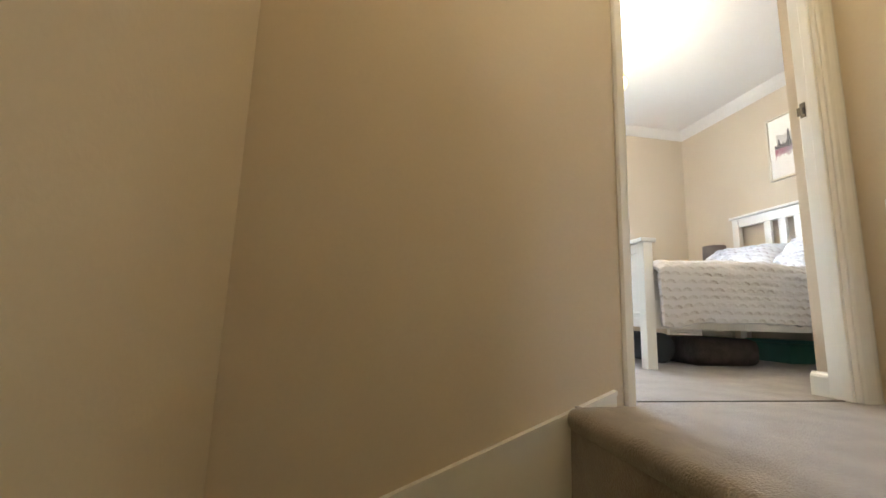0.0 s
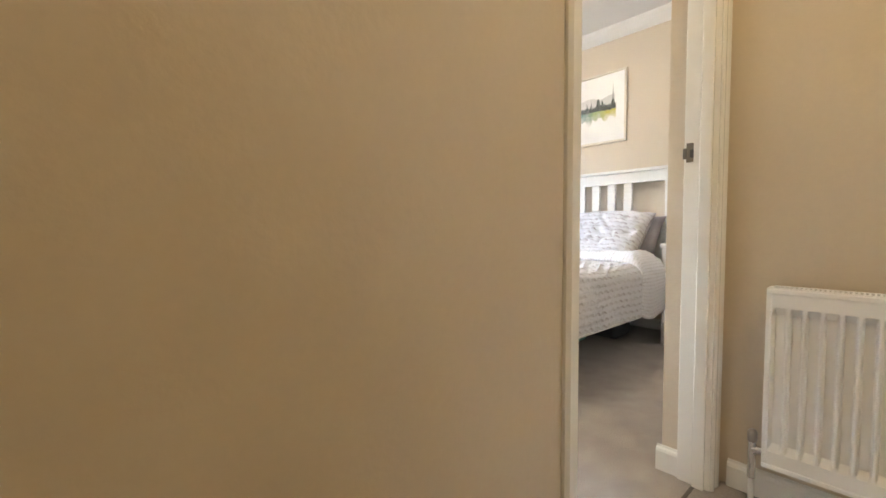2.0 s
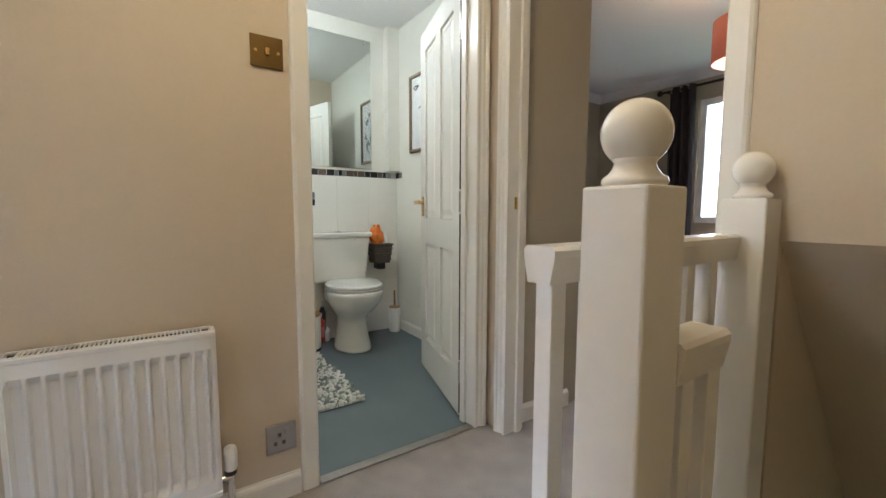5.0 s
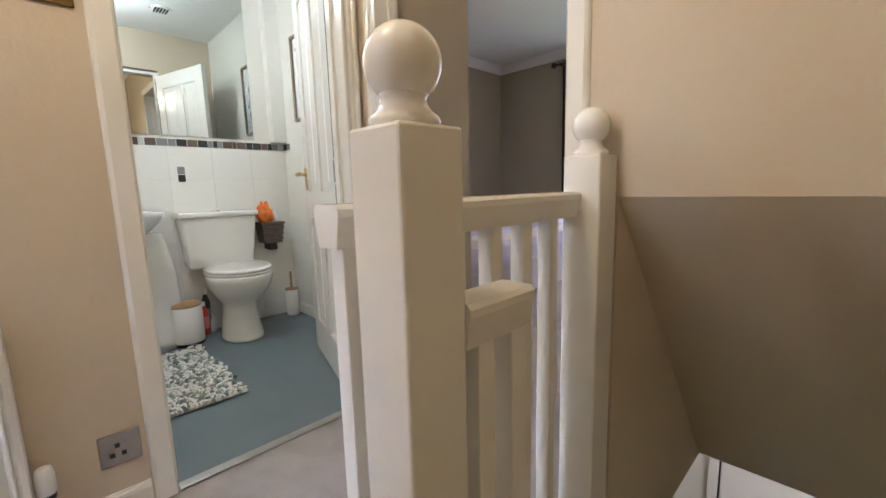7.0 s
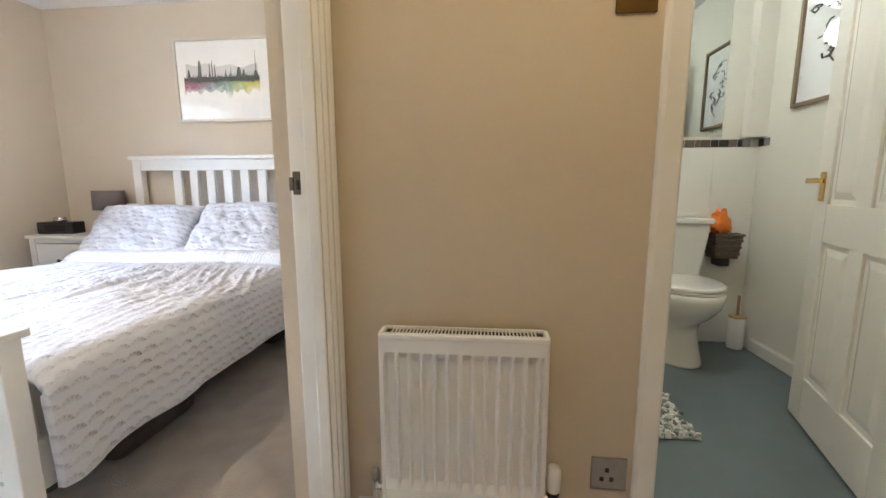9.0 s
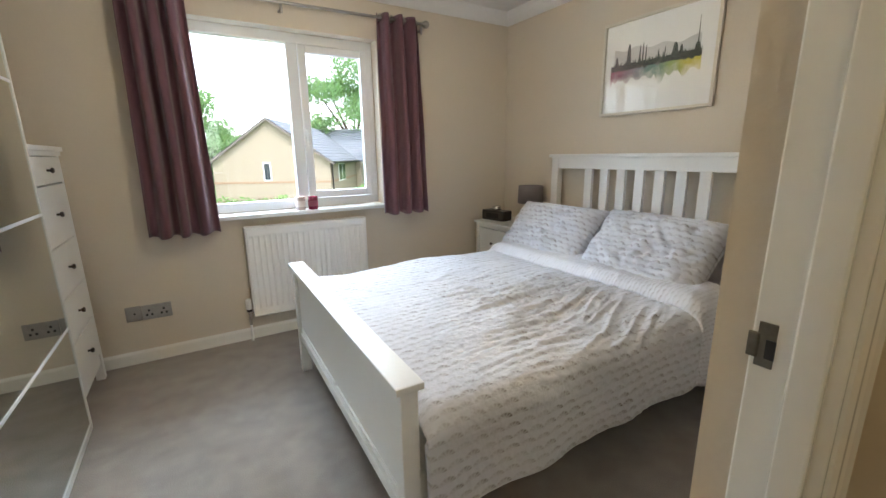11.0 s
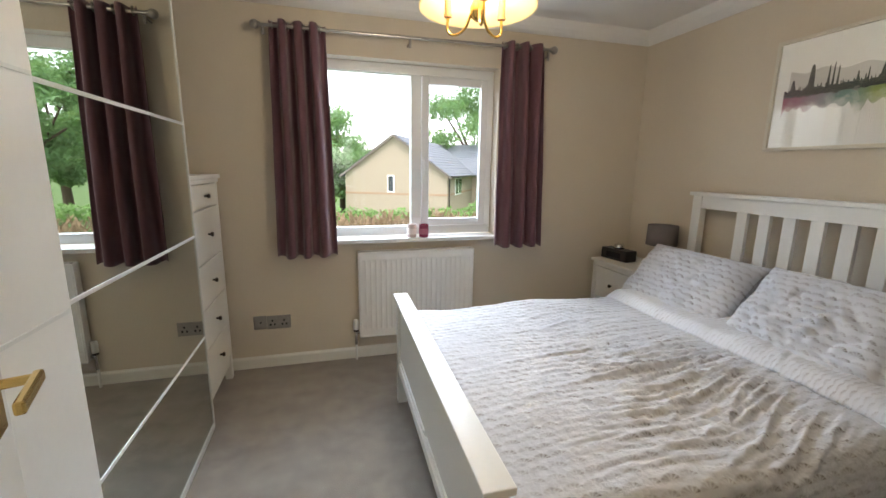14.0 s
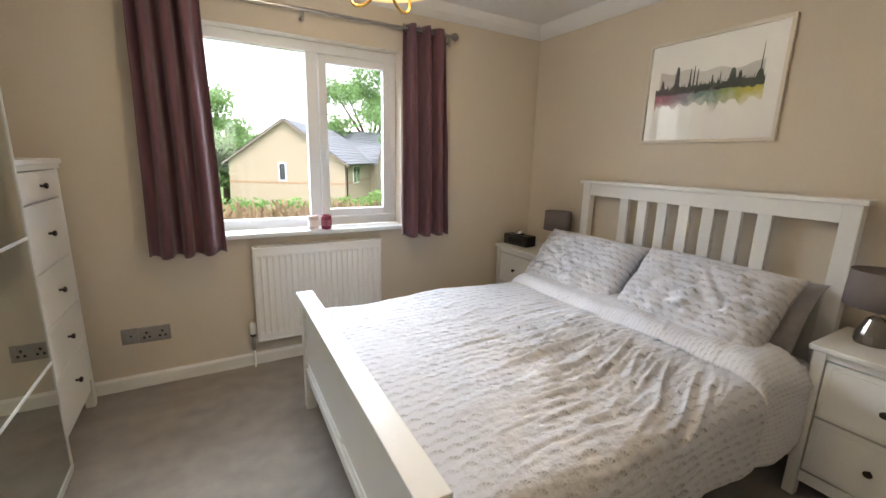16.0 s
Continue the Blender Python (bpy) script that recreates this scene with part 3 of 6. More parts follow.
# ---- radiators, sockets, switch ----
def radiator(at, rz, w, h, n, label, valve_side, depth=0.012):
    """A panel radiator; local x runs along it, the front looks to -y."""
    r = thing("radiator", at, label, "radiator", rz)
    prof = [(0.0, 0.0), (0.008, -0.004)]
    p = (w - 0.03) / n
    for i in range(n):
        x = 0.015 + p * i
        prof += [(x + p * 0.02, depth), (x + p * 0.56, depth), (x + p * 0.66, depth - 0.004), (x + p * 0.72, -0.003), (x + p * 0.78, -0.005), (x + p * 0.86, -0.005), (x + p * 0.92, -0.003), (x + p * 0.98, depth - 0.004)]
    prof += [(w - 0.008, -0.004), (w, 0.0)]
    bm = bmesh.new()
    a = 0.045
    rows = []
    for z, flat in ((0.0, 1), (a, 1), (a + 0.02, 0), (h - a - 0.02, 0), (h - a, 1), (h, 1)):
        rows.append([bm.verts.new((x, -0.004 if flat and 0 < k < len(prof) - 1 else y, z)) for k, (x, y) in enumerate(prof)])
    for ra, rb in zip(rows, rows[1:]):
        for i in range(len(prof) - 1):
            bm.faces.new((ra[i], ra[i + 1], rb[i + 1], rb[i]))
    part("front_panel", bm, RADWHITE, r)
    part("rim", box(box(bx(-0.004, -0.006, -0.004, w + 0.004, 0.006, 0.010, 0.003), -0.004, -0.006, h - 0.010, w + 0.004, 0.006, h + 0.004, 0.003), -0.004, -0.003, 0.008, 0.004, 0.006, h - 0.008), RADWHITE, r)
    part("back_panel", bx(0.0, 0.046, 0.0, w, 0.054, h, 0.002), RADWHITE, r)
    for x in (-0.005, w - 0.007):
        part("side_cap", bx(x, 0.002, 0.0, x + 0.012, 0.056, h + 0.006, 0.003), RADWHITE, r)
    g = part("top_grille", box(bx(0.004, 0.0, h + 0.002, w - 0.004, 0.006, h + 0.007, 0.002), 0.004, 0.046, h + 0.002, w - 0.004, 0.056, h + 0.008, 0.002), RADWHITE, r)
    k = int(w / 0.0105)
    bm = bmesh.new()
    for i in range(k + 1):
        x = 0.03 + (w - 0.06) * i / k
        box(bm, x - 0.0017, 0.005, h + 0.0025, x + 0.0017, 0.048, h + 0.0065)
    tagged(part("grille", bm, RADWHITE, g), kind="stuff")
    # near-black box paints the shade seen between the grille bars
    part("slot_shade", bx(0.010, 0.0065, h - 0.030, w - 0.010, 0.045, h + 0.001), DARK, r)
    for side, x in ((0, -0.03), (1, w + 0.03)):
        s = 1 if side else -1
        v = part("valve", cyl(cyl(bmesh.new(), (x, 0.028, -0.06), (x, 0.028, 0.045), 0.010, n=14), (x, 0.028, 0.025), (x - s * 0.035, 0.028, 0.025), 0.011, n=14), CHROME, r, "chrome radiator valve")
        if side == valve_side:
            part("thermostat_head", lathe(bmesh.new(), [(0.015, 0.045), (0.019, 0.055), (0.020, 0.10), (0.017, 0.118), (0.012, 0.122)], 18, (x, 0.028, 0)), WHITE, v, "white thermostat head", True)
            part("collar", cyl(bmesh.new(), (x, 0.028, 0.036), (x, 0.028, 0.050), 0.017, n=18), BLACK, v)
        else:
            part("cap", lathe(bmesh.new(), [(0.009, 0.045), (0.012, 0.048), (0.012, 0.072), (0.007, 0.080)], 14, (x, 0.028, 0)), STEEL, v, smooth=True)
        part("pipe", cyl(bmesh.new(), (x, 0.028, -at[2] - 0.005), (x, 0.028, -0.058), 0.0075, n=12), WHITE, r, "white painted pipe")
    return r


radiator((2.278, 2.219, 0.129), -90, 0.43, 0.484, 12, "small white panel radiator on the landing wall", 1)
radiator((1.96, 5.108, 0.178), 0, 0.817, 0.60, 22, "white panel radiator under the bedroom window", 0, 0.001)


def plate(name, at, rz, w, h, material, label, category):
    """A wall plate; its face looks to -y."""
    t = thing(name, at, label, category, rz)
    part("plate", bx(-w / 2, -0.007, -h / 2, w / 2, 0.0, h / 2, 0.003), material, t)
    return t


def socket_face(t, cx, w):
    for x, z in ((cx, 0.012), (cx - 0.013, -0.015), (cx + 0.013, -0.015)):
        part("pin_hole", bx(x - 0.0055, -0.0078, z - 0.0065, x + 0.0055, -0.0066, z + 0.0065), BLACK, t)
    part("rocker", bx(cx + 0.016, -0.010, 0.012, cx + 0.026, -0.006, 0.030, 0.001), STEEL, t)


sw = plate("light_switch", (EW - 0.001, 1.607, 1.436), -90, 0.094, 0.094, ANTIQUE, "antique brass light switch plate with one toggle", "light switch")
part("toggle", bx(-0.006, -0.016, -0.010, 0.006, -0.006, 0.010, 0.002), BRASS, sw)
for x in (-0.032, 0.032):
    part("screw", cyl(bmesh.new(), (x, -0.0085, 0), (x, -0.006, 0), 0.005, n=10), BRASS, sw)
sk = plate("wall_socket", (EW - 0.001, 1.604, 0.210), -90, 0.096, 0.096, STEEL, "brushed steel single wall socket", "socket")
socket_face(sk, -0.006, 0.09)
sk = plate("wall_socket", (1.425, BN - 0.001, 0.315), 0, 0.150, 0.092, STEEL, "brushed steel double wall socket", "socket")
socket_face(sk, -0.040, 0.09)
socket_face(sk, 0.034, 0.09)
sk = plate("wall_socket", (1.308, BN - 0.001, 0.318), 0, 0.080, 0.092, STEEL, "brushed steel aerial socket plate", "socket")
part("pin_hole", cyl(bmesh.new(), (0.004, -0.008, 0), (0.004, -0.006, 0), 0.006, n=12), BLACK, sk)


# ---- patterned cloth ----
def fan_cloth(name, cell=0.060, base=(0.58, 0.58, 0.615), ink=(0.18, 0.15, 0.135), strength=1.9):
    """White cotton printed with rows of small broken fans, laid out by the UV map in metres."""
    m = bpy.data.materials.new(name)
    m.use_nodes = True
    nt, L = m.node_tree, m.node_tree.links
    b = nt.nodes["Principled BSDF"]
    b.inputs["Roughness"].default_value, b.inputs["Sheen Weight"].default_value = 0.9, 0.2

    def math(op, x, y=None):
        n = nt.nodes.new("ShaderNodeMath")
        n.operation = op
        for k, v in enumerate((x, y)):
            if v is None:
                continue
            if isinstance(v, (int, float)):
                n.inputs[k].default_value = v
            else:
                L.new(v, n.inputs[k])
        return n.outputs[0]

    uv = nt.nodes.new("ShaderNodeUVMap")
    sep = nt.nodes.new("ShaderNodeSeparateXYZ")
    L.new(uv.outputs[0], sep.inputs[0])
    v = math("DIVIDE", sep.outputs[1], cell * 0.66)
    row = math("FLOOR", v)
    u = math("ADD", math("DIVIDE", sep.outputs[0], cell), math("MULTIPLY", math("MODULO", row, 2.0), 0.5))
    fu = math("SUBTRACT", math("FRACT", u), 0.5)
    fv = math("SUBTRACT", math("FRACT", v), 0.12)
    r = math("SQRT", math("ADD", math("MULTIPLY", fu, fu), math("MULTIPLY", fv, fv)))
    ang = math("ARCTAN2", fu, fv)
    def soft(x, edge, width):
        n = nt.nodes.new("ShaderNodeMath")
        n.operation, n.use_clamp = "MULTIPLY_ADD", True
        L.new(x, n.inputs[0])
        n.inputs[1].default_value, n.inputs[2].default_value = 1.0 / width, 0.5 - edge / width
        return n.outputs[0]

    ray = math("ADD", math("MULTIPLY", math("SINE", math("MULTIPLY", ang, 11.0)), 0.28), 0.72)
    reach = math("ADD", r, math("MULTIPLY", math("ABSOLUTE", fu), 0.08))
    ring = math("MULTIPLY", soft(reach, 0.53, -0.12), soft(r, 0.20, 0.42))
    up = soft(fv, 0.04, 0.10)
    side = math("ADD", math("MULTIPLY", soft(fu, 0.0, 0.40), 0.5), 0.5)
    fan = math("MULTIPLY", math("MULTIPLY", math("MULTIPLY", ring, ray), up), side)
    no = nt.nodes.new("ShaderNodeTexNoise")
    no.inputs["Scale"].default_value, no.inputs["Detail"].default_value = 60.0, 5
    L.new(uv.outputs[0], no.inputs["Vector"])
    big = nt.nodes.new("ShaderNodeTexNoise")
    big.inputs["Scale"].default_value, big.inputs["Detail"].default_value = 6.0, 4
    L.new(uv.outputs[0], big.inputs["Vector"])
    wn = nt.nodes.new("ShaderNodeTexWhiteNoise")
    wn.noise_dimensions = "2D"
    cc = nt.nodes.new("ShaderNodeCombineXYZ")
    L.new(math("FLOOR", u), cc.inputs[0])
    L.new(row, cc.inputs[1])
    L.new(cc.outputs[0], wn.inputs["Vector"])
    fan = math("MULTIPLY", fan, math("ADD", math("MULTIPLY", wn.outputs["Value"], 0.55), 0.45))
    worn = math("MULTIPLY", math("MULTIPLY", fan, math("MULTIPLY", no.outputs["Fac"], strength)), math("MAXIMUM", math("SUBTRACT", math("MULTIPLY", big.outputs["Fac"], 2.6), 0.45), 0.1))
    mix = nt.nodes.new("ShaderNodeMix")
    mix.data_type = "RGBA"
    L.new(worn, mix.inputs["Factor"])
    mix.inputs["A"].default_value, mix.inputs["B"].default_value = (*base, 1), (*ink, 1)
    L.new(mix.outputs["Result"], b.inputs["Base Color"])
    fine = nt.nodes.new("ShaderNodeTexNoise")
    fine.inputs["Scale"].default_value, fine.inputs["Detail"].default_value = 42.0, 6
    L.new(uv.outputs[0], fine.inputs["Vector"])
    bp = nt.nodes.new("ShaderNodeBump")
    bp.inputs["Strength"].default_value, bp.inputs["Distance"].default_value = 0.5, 0.010
    L.new(fine.outputs["Fac"], bp.inputs["Height"])
    L.new(bp.outputs[0], b.inputs["Normal"])
    return m


FANS = fan_cloth("fan_printed_cotton", 0.058)
FANS_SMALL = fan_cloth("fan_printed_pillow_cotton", 0.050)
STRIPES = fan_cloth("fine_printed_cotton_reverse", 0.030, (0.66, 0.655, 0.685), (0.40, 0.36, 0.36))


def grid_mesh(name, nu, nv, f, material, thick=0.0):
    """A smooth cloth sheet; f(i / nu, j / nv) gives the place and the UV."""
    vs, uvs, faces = [], [], []
    for j in range(nv + 1):
        for i in range(nu + 1):
            p, q = f(i / nu, j / nv)
            vs.append(p)
            uvs.append(q)
    for j in range(nv):
        for i in range(nu):
            a = j * (nu + 1) + i
            faces.append((a, a + 1, a + nu + 2, a + nu + 1))
    me = bpy.data.meshes.new(name)
    me.from_pydata(vs, [], faces)
    lay = me.uv_layers.new(name="UVMap")
    for lp in me.loops:
        lay.data[lp.index].uv = uvs[lp.vertex_index]
    me.materials.append(material)
    for p in me.polygons:
        p.use_smooth = True
    o = new(name, me)
    if thick:
        m = o.modifiers.new("thickness", "SOLIDIFY")
        m.thickness, m.offset = thick, -1
    return o


# ---- bed ----
BED = (2.09, 3.098, 0.0)
WID = 1.47
SKEW = -1.2
bed = thing("bed", BED, "white painted wooden double bed, unmade at the foot, against the wall", "bed", SKEW)
foot = part("footboard", bx(0.020, 0.045, 0.21, 0.040, WID - 0.045, 0.625, 0.002), LACQUER, bed)
for y in (0.0, WID - 0.052):
    part("leg", bx(0.004, y, 0.0, 0.056, y + 0.052, 0.625, 0.003), LACQUER, bed)
part("top_cap", bx(-0.012, -0.012, 0.625, 0.070, WID + 0.012, 0.646, 0.003), LACQUER, foot)
part("bottom_rail", bx(0.008, 0.052, 0.20, 0.022, WID - 0.052, 0.245, 0.002), LACQUER, foot)
for a, b in ((0.06, WID / 2 - 0.02), (WID / 2 + 0.02, WID - 0.06)):
    part("moulding", bx(0.012, a, 0.262, 0.022, b, 0.274, 0.003), LACQUER, foot)
part("upper_rail", bx(0.010, 0.052, 0.575, 0.050, WID - 0.052, 0.6245, 0.002), LACQUER, foot)
for y in (0.012, WID - 0.037):
    part("side_rail", bx(0.056, y, 0.195, 1.975, y + 0.025, 0.335, 0.003), LACQUER, bed)
# headboard
HX = 1.965
head = part("headboard", bx(HX + 0.012, 0.06, 0.30, HX + 0.034, WID - 0.06, 0.70, 0.002), LACQUER, bed)
for y in (0.0, WID - 0.065):
    part("post", bx(HX, y, 0.0, HX + 0.05, y + 0.065, 1.195, 0.003), LACQUER, head)
part("top_cap", bx(HX - 0.016, -0.018, 1.195, HX + 0.066, WID + 0.018, 1.218, 0.004), LACQUER, head)
part("top_rail", bx(HX + 0.006, 0.065, 1.115, HX + 0.044, WID - 0.065, 1.195, 0.002), LACQUER, head)
part("lower_rail", bx(HX + 0.006, 0.065, 0.70, HX + 0.044, WID - 0.065, 0.80, 0.002), LACQUER, head)
_gap = (WID - 2 * 0.065 - 2 * 0.245 - 7 * 0.062) / 6
for k in range(7):
    y = 0.065 + 0.245 + k * (0.062 + _gap)
    part("slat", bx(HX + 0.012, y, 0.80, HX + 0.036, y + 0.062, 1.115, 0.002), LACQUER, head)
part("slatted_base", bx(0.06, 0.04, 0.27, 1.96, WID - 0.04, 0.30), LACQUER, bed)

mat_ = thing("mattress", (BED[0], BED[1], 0.30), "white mattress lying on the bed", "mattress", SKEW)
part("body", bx(0.065, 0.03, 0.0, 1.955, WID - 0.03, 0.20, 0.04, 3), MATTRESS, mat_)


def wrinkle(x, y, s=1.0):
    """Folds of the bed cover, mostly along the bed, slightly fanned."""
    w = 0.10 * noise.noise(Vector((x * 1.7, y * 1.7, 9.0)))
    t = y - 0.22 * x - 0.10 * x * x * (1.0 - y) + w
    a = max(0.0, 1 - abs(noise.noise(Vector((x * 1.1, t * 9.0, 3.1)))) * 4.0) ** 1.4
    b = max(0.0, 1 - abs(noise.noise(Vector((x * 2.4 + 4, (t + 0.1 * x) * 27.0, 7.7)))) * 4.0) ** 1.4
    c = max(0.0, 1 - abs(noise.noise(Vector((x * 9.0, t * 48.0, 2.2)))) * 3.5) ** 1.4
    k = 0.34 + 0.45 * max(0.0, noise.noise(Vector((x * 1.3 + 2, y * 1.3, 4.4))) + 0.25) + 1.0 * math.exp(-((x - 1.05) / 0.5) ** 2 - ((y - 0.85) / 0.40) ** 2)
    return s * (k * (0.010 * a + 0.011 * b + 0.0075 * c) * min(1.0, 0.35 + 0.9 * max(0.0, x))  + 0.026 * noise.noise(Vector((x * 2.1, y * 2.1, 1.3))) + 0.004 * noise.noise(Vector((x * 9, y * 9, 6.3))))


def drape(width, over_s, over_n, top, rad):
    """Across the bed: arc length from the south hem to place and normal."""
    yS, yN = -0.045, width + 0.03
    def at(u):
        q = math.pi / 2 * rad
        flat = (yN - yS) - 2 * rad
        if u < over_s:
            return (yS, top - rad - (over_s - u)), (-1, 0)
        u -= over_s
        if u < q:
            a = u / rad
            return (yS + rad - rad * math.cos(a), top - rad + rad * math.sin(a)), (-math.cos(a), math.sin(a))
        u -= q
        if u < flat:
            return (yS + rad + u, top), (0, 1)
        u -= flat
        if u < q:
            a = u / rad
            return (yN - rad + rad * math.sin(a), top - rad + rad * math.cos(a)), (math.sin(a), math.cos(a))
        u -= q
        return (yN, top - rad - u), (1, 0)
    total = over_s + over_n + math.pi * rad + (yN - yS) - 2 * rad
    return at, total


def cover(name, x0, x1, top, rad, over, material, label, nu, nv, puff, hem, parent=None):
    at, total = drape(WID, over, over * 0.8, top, rad)
    t = parent or thing(name, (BED[0], BED[1], 0.0), label, "bedding", SKEW)

    def f(a, c):
        x = x0 + (x1 - x0) * a
        u = total * c
        (y, z), (ny, nz) = at(u)
        d = wrinkle(x, u, puff)
        if name == "duvet" and x > 1.2:
            d *= max(0.3, 1 - (x - 1.2) / 0.2)
        side = 1 - abs(nz)
        if side > 0.5:
            d = 0.6 * d + 0.007 * side * math.sin(x * 16 + 2 * noise.noise(Vector((x * 3, 0, 5)))) * min(1, (over - u) * 6 if u < over else 1)
        z2 = z + nz * d
        if u < over:
            z2 -= (1 - u / over) * hem(x)
        edge = min(a, 1 - a) * (x1 - x0)
        z2 -= (0.055 if name != "duvet" else 0.035) * max(0, 1 - edge / 0.07) ** 2 * nz
        return (x, y + ny * d, z2), (x, u)

    o = grid_mesh("turnback" if parent else "cover", nu, nv, f, material, 0.022)
    o.parent = t
    if parent:
        tagged(o, label)
    return t


duvet = cover("duvet", 0.062, 1.50, 0.555, 0.095, 0.235, FANS, "crumpled white duvet printed with small grey-brown fans", 210, 250, 1.0,
      lambda x: 0.035 * math.exp(-((x - 0.12) / 0.10) ** 2) + 0.008 * noise.noise(Vector((x * 3.5, 2, 0))) - 0.008)
cover("duvet_turnback", 1.36, 1.70, 0.612, 0.125, 0.25, STRIPES, "turned-back duvet edge showing its finely printed reverse", 44, 170, 0.6,
      lambda x: 0.045 * math.exp(-((x - 1.50) / 0.10) ** 2) + 0.02 * noise.noise(Vector((x * 7, 4, 0))), duvet)


def pillow(at, rz, tilt, w, d, h, material, label, seed):
    """A stuffed pillow, leaning back by tilt degrees; local x is its width."""
    t = thing("pillow", at, label, "pillow", rz)

    def f(a, c, s):
        u, v = 2 * a - 1, 2 * c - 1
        e = max(0.0, (1 - abs(u) ** 3.2)) ** 0.5 * max(0.0, (1 - abs(v) ** 3.2)) ** 0.5
        pin = 1 - 0.07 * (1 - abs(v) ** 3) * abs(u) ** 6
        pin2 = 1 - 0.07 * (1 - abs(u) ** 3) * abs(v) ** 6
        n = noise.noise(Vector((u * 2.2 + seed, v * 2.2, s))) * 0.034 + noise.noise(Vector((u * 6 + seed, v * 5, s + 3))) * 0.018 + noise.noise(Vector((u * 14 + seed, v * 11, s + 5))) * 0.008 - 0.020 * max(0.0, 1 - 5 * abs(noise.noise(Vector((u * 2.2 + v * 1.4 + seed, v * 3.6 - u * 1.5, s + 7)))))
        return Vector((u * w / 2 * pin, v * d / 2 * pin2, s * (e * h / 2 + n * e + 0.002)))

    vs, faces, uvs = [], [], []
    N, M = 64, 46
    for s in (1, -1):
        base = len(vs)
        for j in range(M + 1):
            for i in range(N + 1):
                vs.append(f(i / N, j / M, s))
                uvs.append((w * i / N, d * j / M))
        for j in range(M):
            for i in range(N):
                a = base + j * (N + 1) + i
                q = (a, a + 1, a + N + 2, a + N + 1)
                faces.append(q if s > 0 else q[::-1])
    me = bpy.data.meshes.new("cushion")
    R = Matrix.Rotation(radians(tilt), 4, "X")
    me.from_pydata([R @ p for p in vs], [], faces)
    lay = me.uv_layers.new(name="UVMap")
    for lp in me.loops:
        lay.data[lp.index].uv = uvs[lp.vertex_index]
    me.materials.append(material)
    for p in me.polygons:
        p.use_smooth = True
    o = new("cushion", me)
    o.parent = t
    return t


pillow((3.89, 3.42, 0.66), -90, 58, 0.66, 0.46, 0.15, GREYCLOTH, "plain grey pillow propped against the headboard", 3)
pillow((3.90, 4.10, 0.655), -90, 52, 0.68, 0.46, 0.15, GREYCLOTH, "plain grey pillow behind the printed one", 4)
pillow((3.775, 3.50, 0.695), -93, 49, 0.74, 0.48, 0.23, FANS_SMALL, "plump white pillow printed with small grey fans", 1)
pillow((3.785, 4.235, 0.685), -88, 49, 0.74, 0.47, 0.21, FANS_SMALL, "white pillow printed with grey fans by the far nightstand", 2)

# things stored under the bed
ROLL = mat("dark_grey_roll_cloth", (0.06, 0.066, 0.072), 0.85, var=0.2, bump=0.3)
roll = thing("bedding_roll", (2.37, 3.36, 0.0), "dark grey rolled mat stored under the bed", "roll")
part("body", cyl(bmesh.new(), (0.0, 0.0, 0.085), (0.05, 0.75, 0.085), 0.083, n=24), ROLL, roll, smooth=False)
bag = thing("storage_bag", (2.49, 3.24, 0.0), "dark patterned storage bag under the bed", "bag")
part("body", bx(0, 0, 0, 0.42, 0.4, 0.15, 0.05, 3), mat("brown_check_cloth", (0.07, 0.055, 0.05), 0.8, var=0.6, scale=18), bag, smooth=True)
tb = thing("storage_box", (3.30, 3.42, 0.0), "teal plastic storage box under the bed", "box")
part("body", bx(0, 0, 0, 0.22, 0.3, 0.12, 0.01), mat("teal_plastic", (0.04, 0.21, 0.17), 0.4), tb)
part("lid", bx(-0.006, -0.006, 0.12, 0.226, 0.306, 0.14, 0.004), mat("teal_plastic_lid", (0.05, 0.24, 0.20), 0.4), tb)
sb = thing("storage_bag", (3.62, 3.25, 0.0), "dark cloth bag under the bed", "bag")
part("body", bx(0, 0, 0, 0.24, 0.5, 0.13, 0.05, 3), ROLL, sb, smooth=True)


# ---- nightstands ----
def knob(parent, at, axis):
    p = Vector(at)
    a = Vector(axis)
    bm = cyl(bmesh.new(), p, p + a * 0.014, 0.006, 0.005, 12)
    cyl(bm, p + a * 0.013, p + a * 0.020, 0.009, 0.014, 14)
    cyl(bm, p + a * 0.020, p + a * 0.026, 0.014, 0.009, 14)
    return part("knob", bm, KNOB, parent, "dark bronze knob")


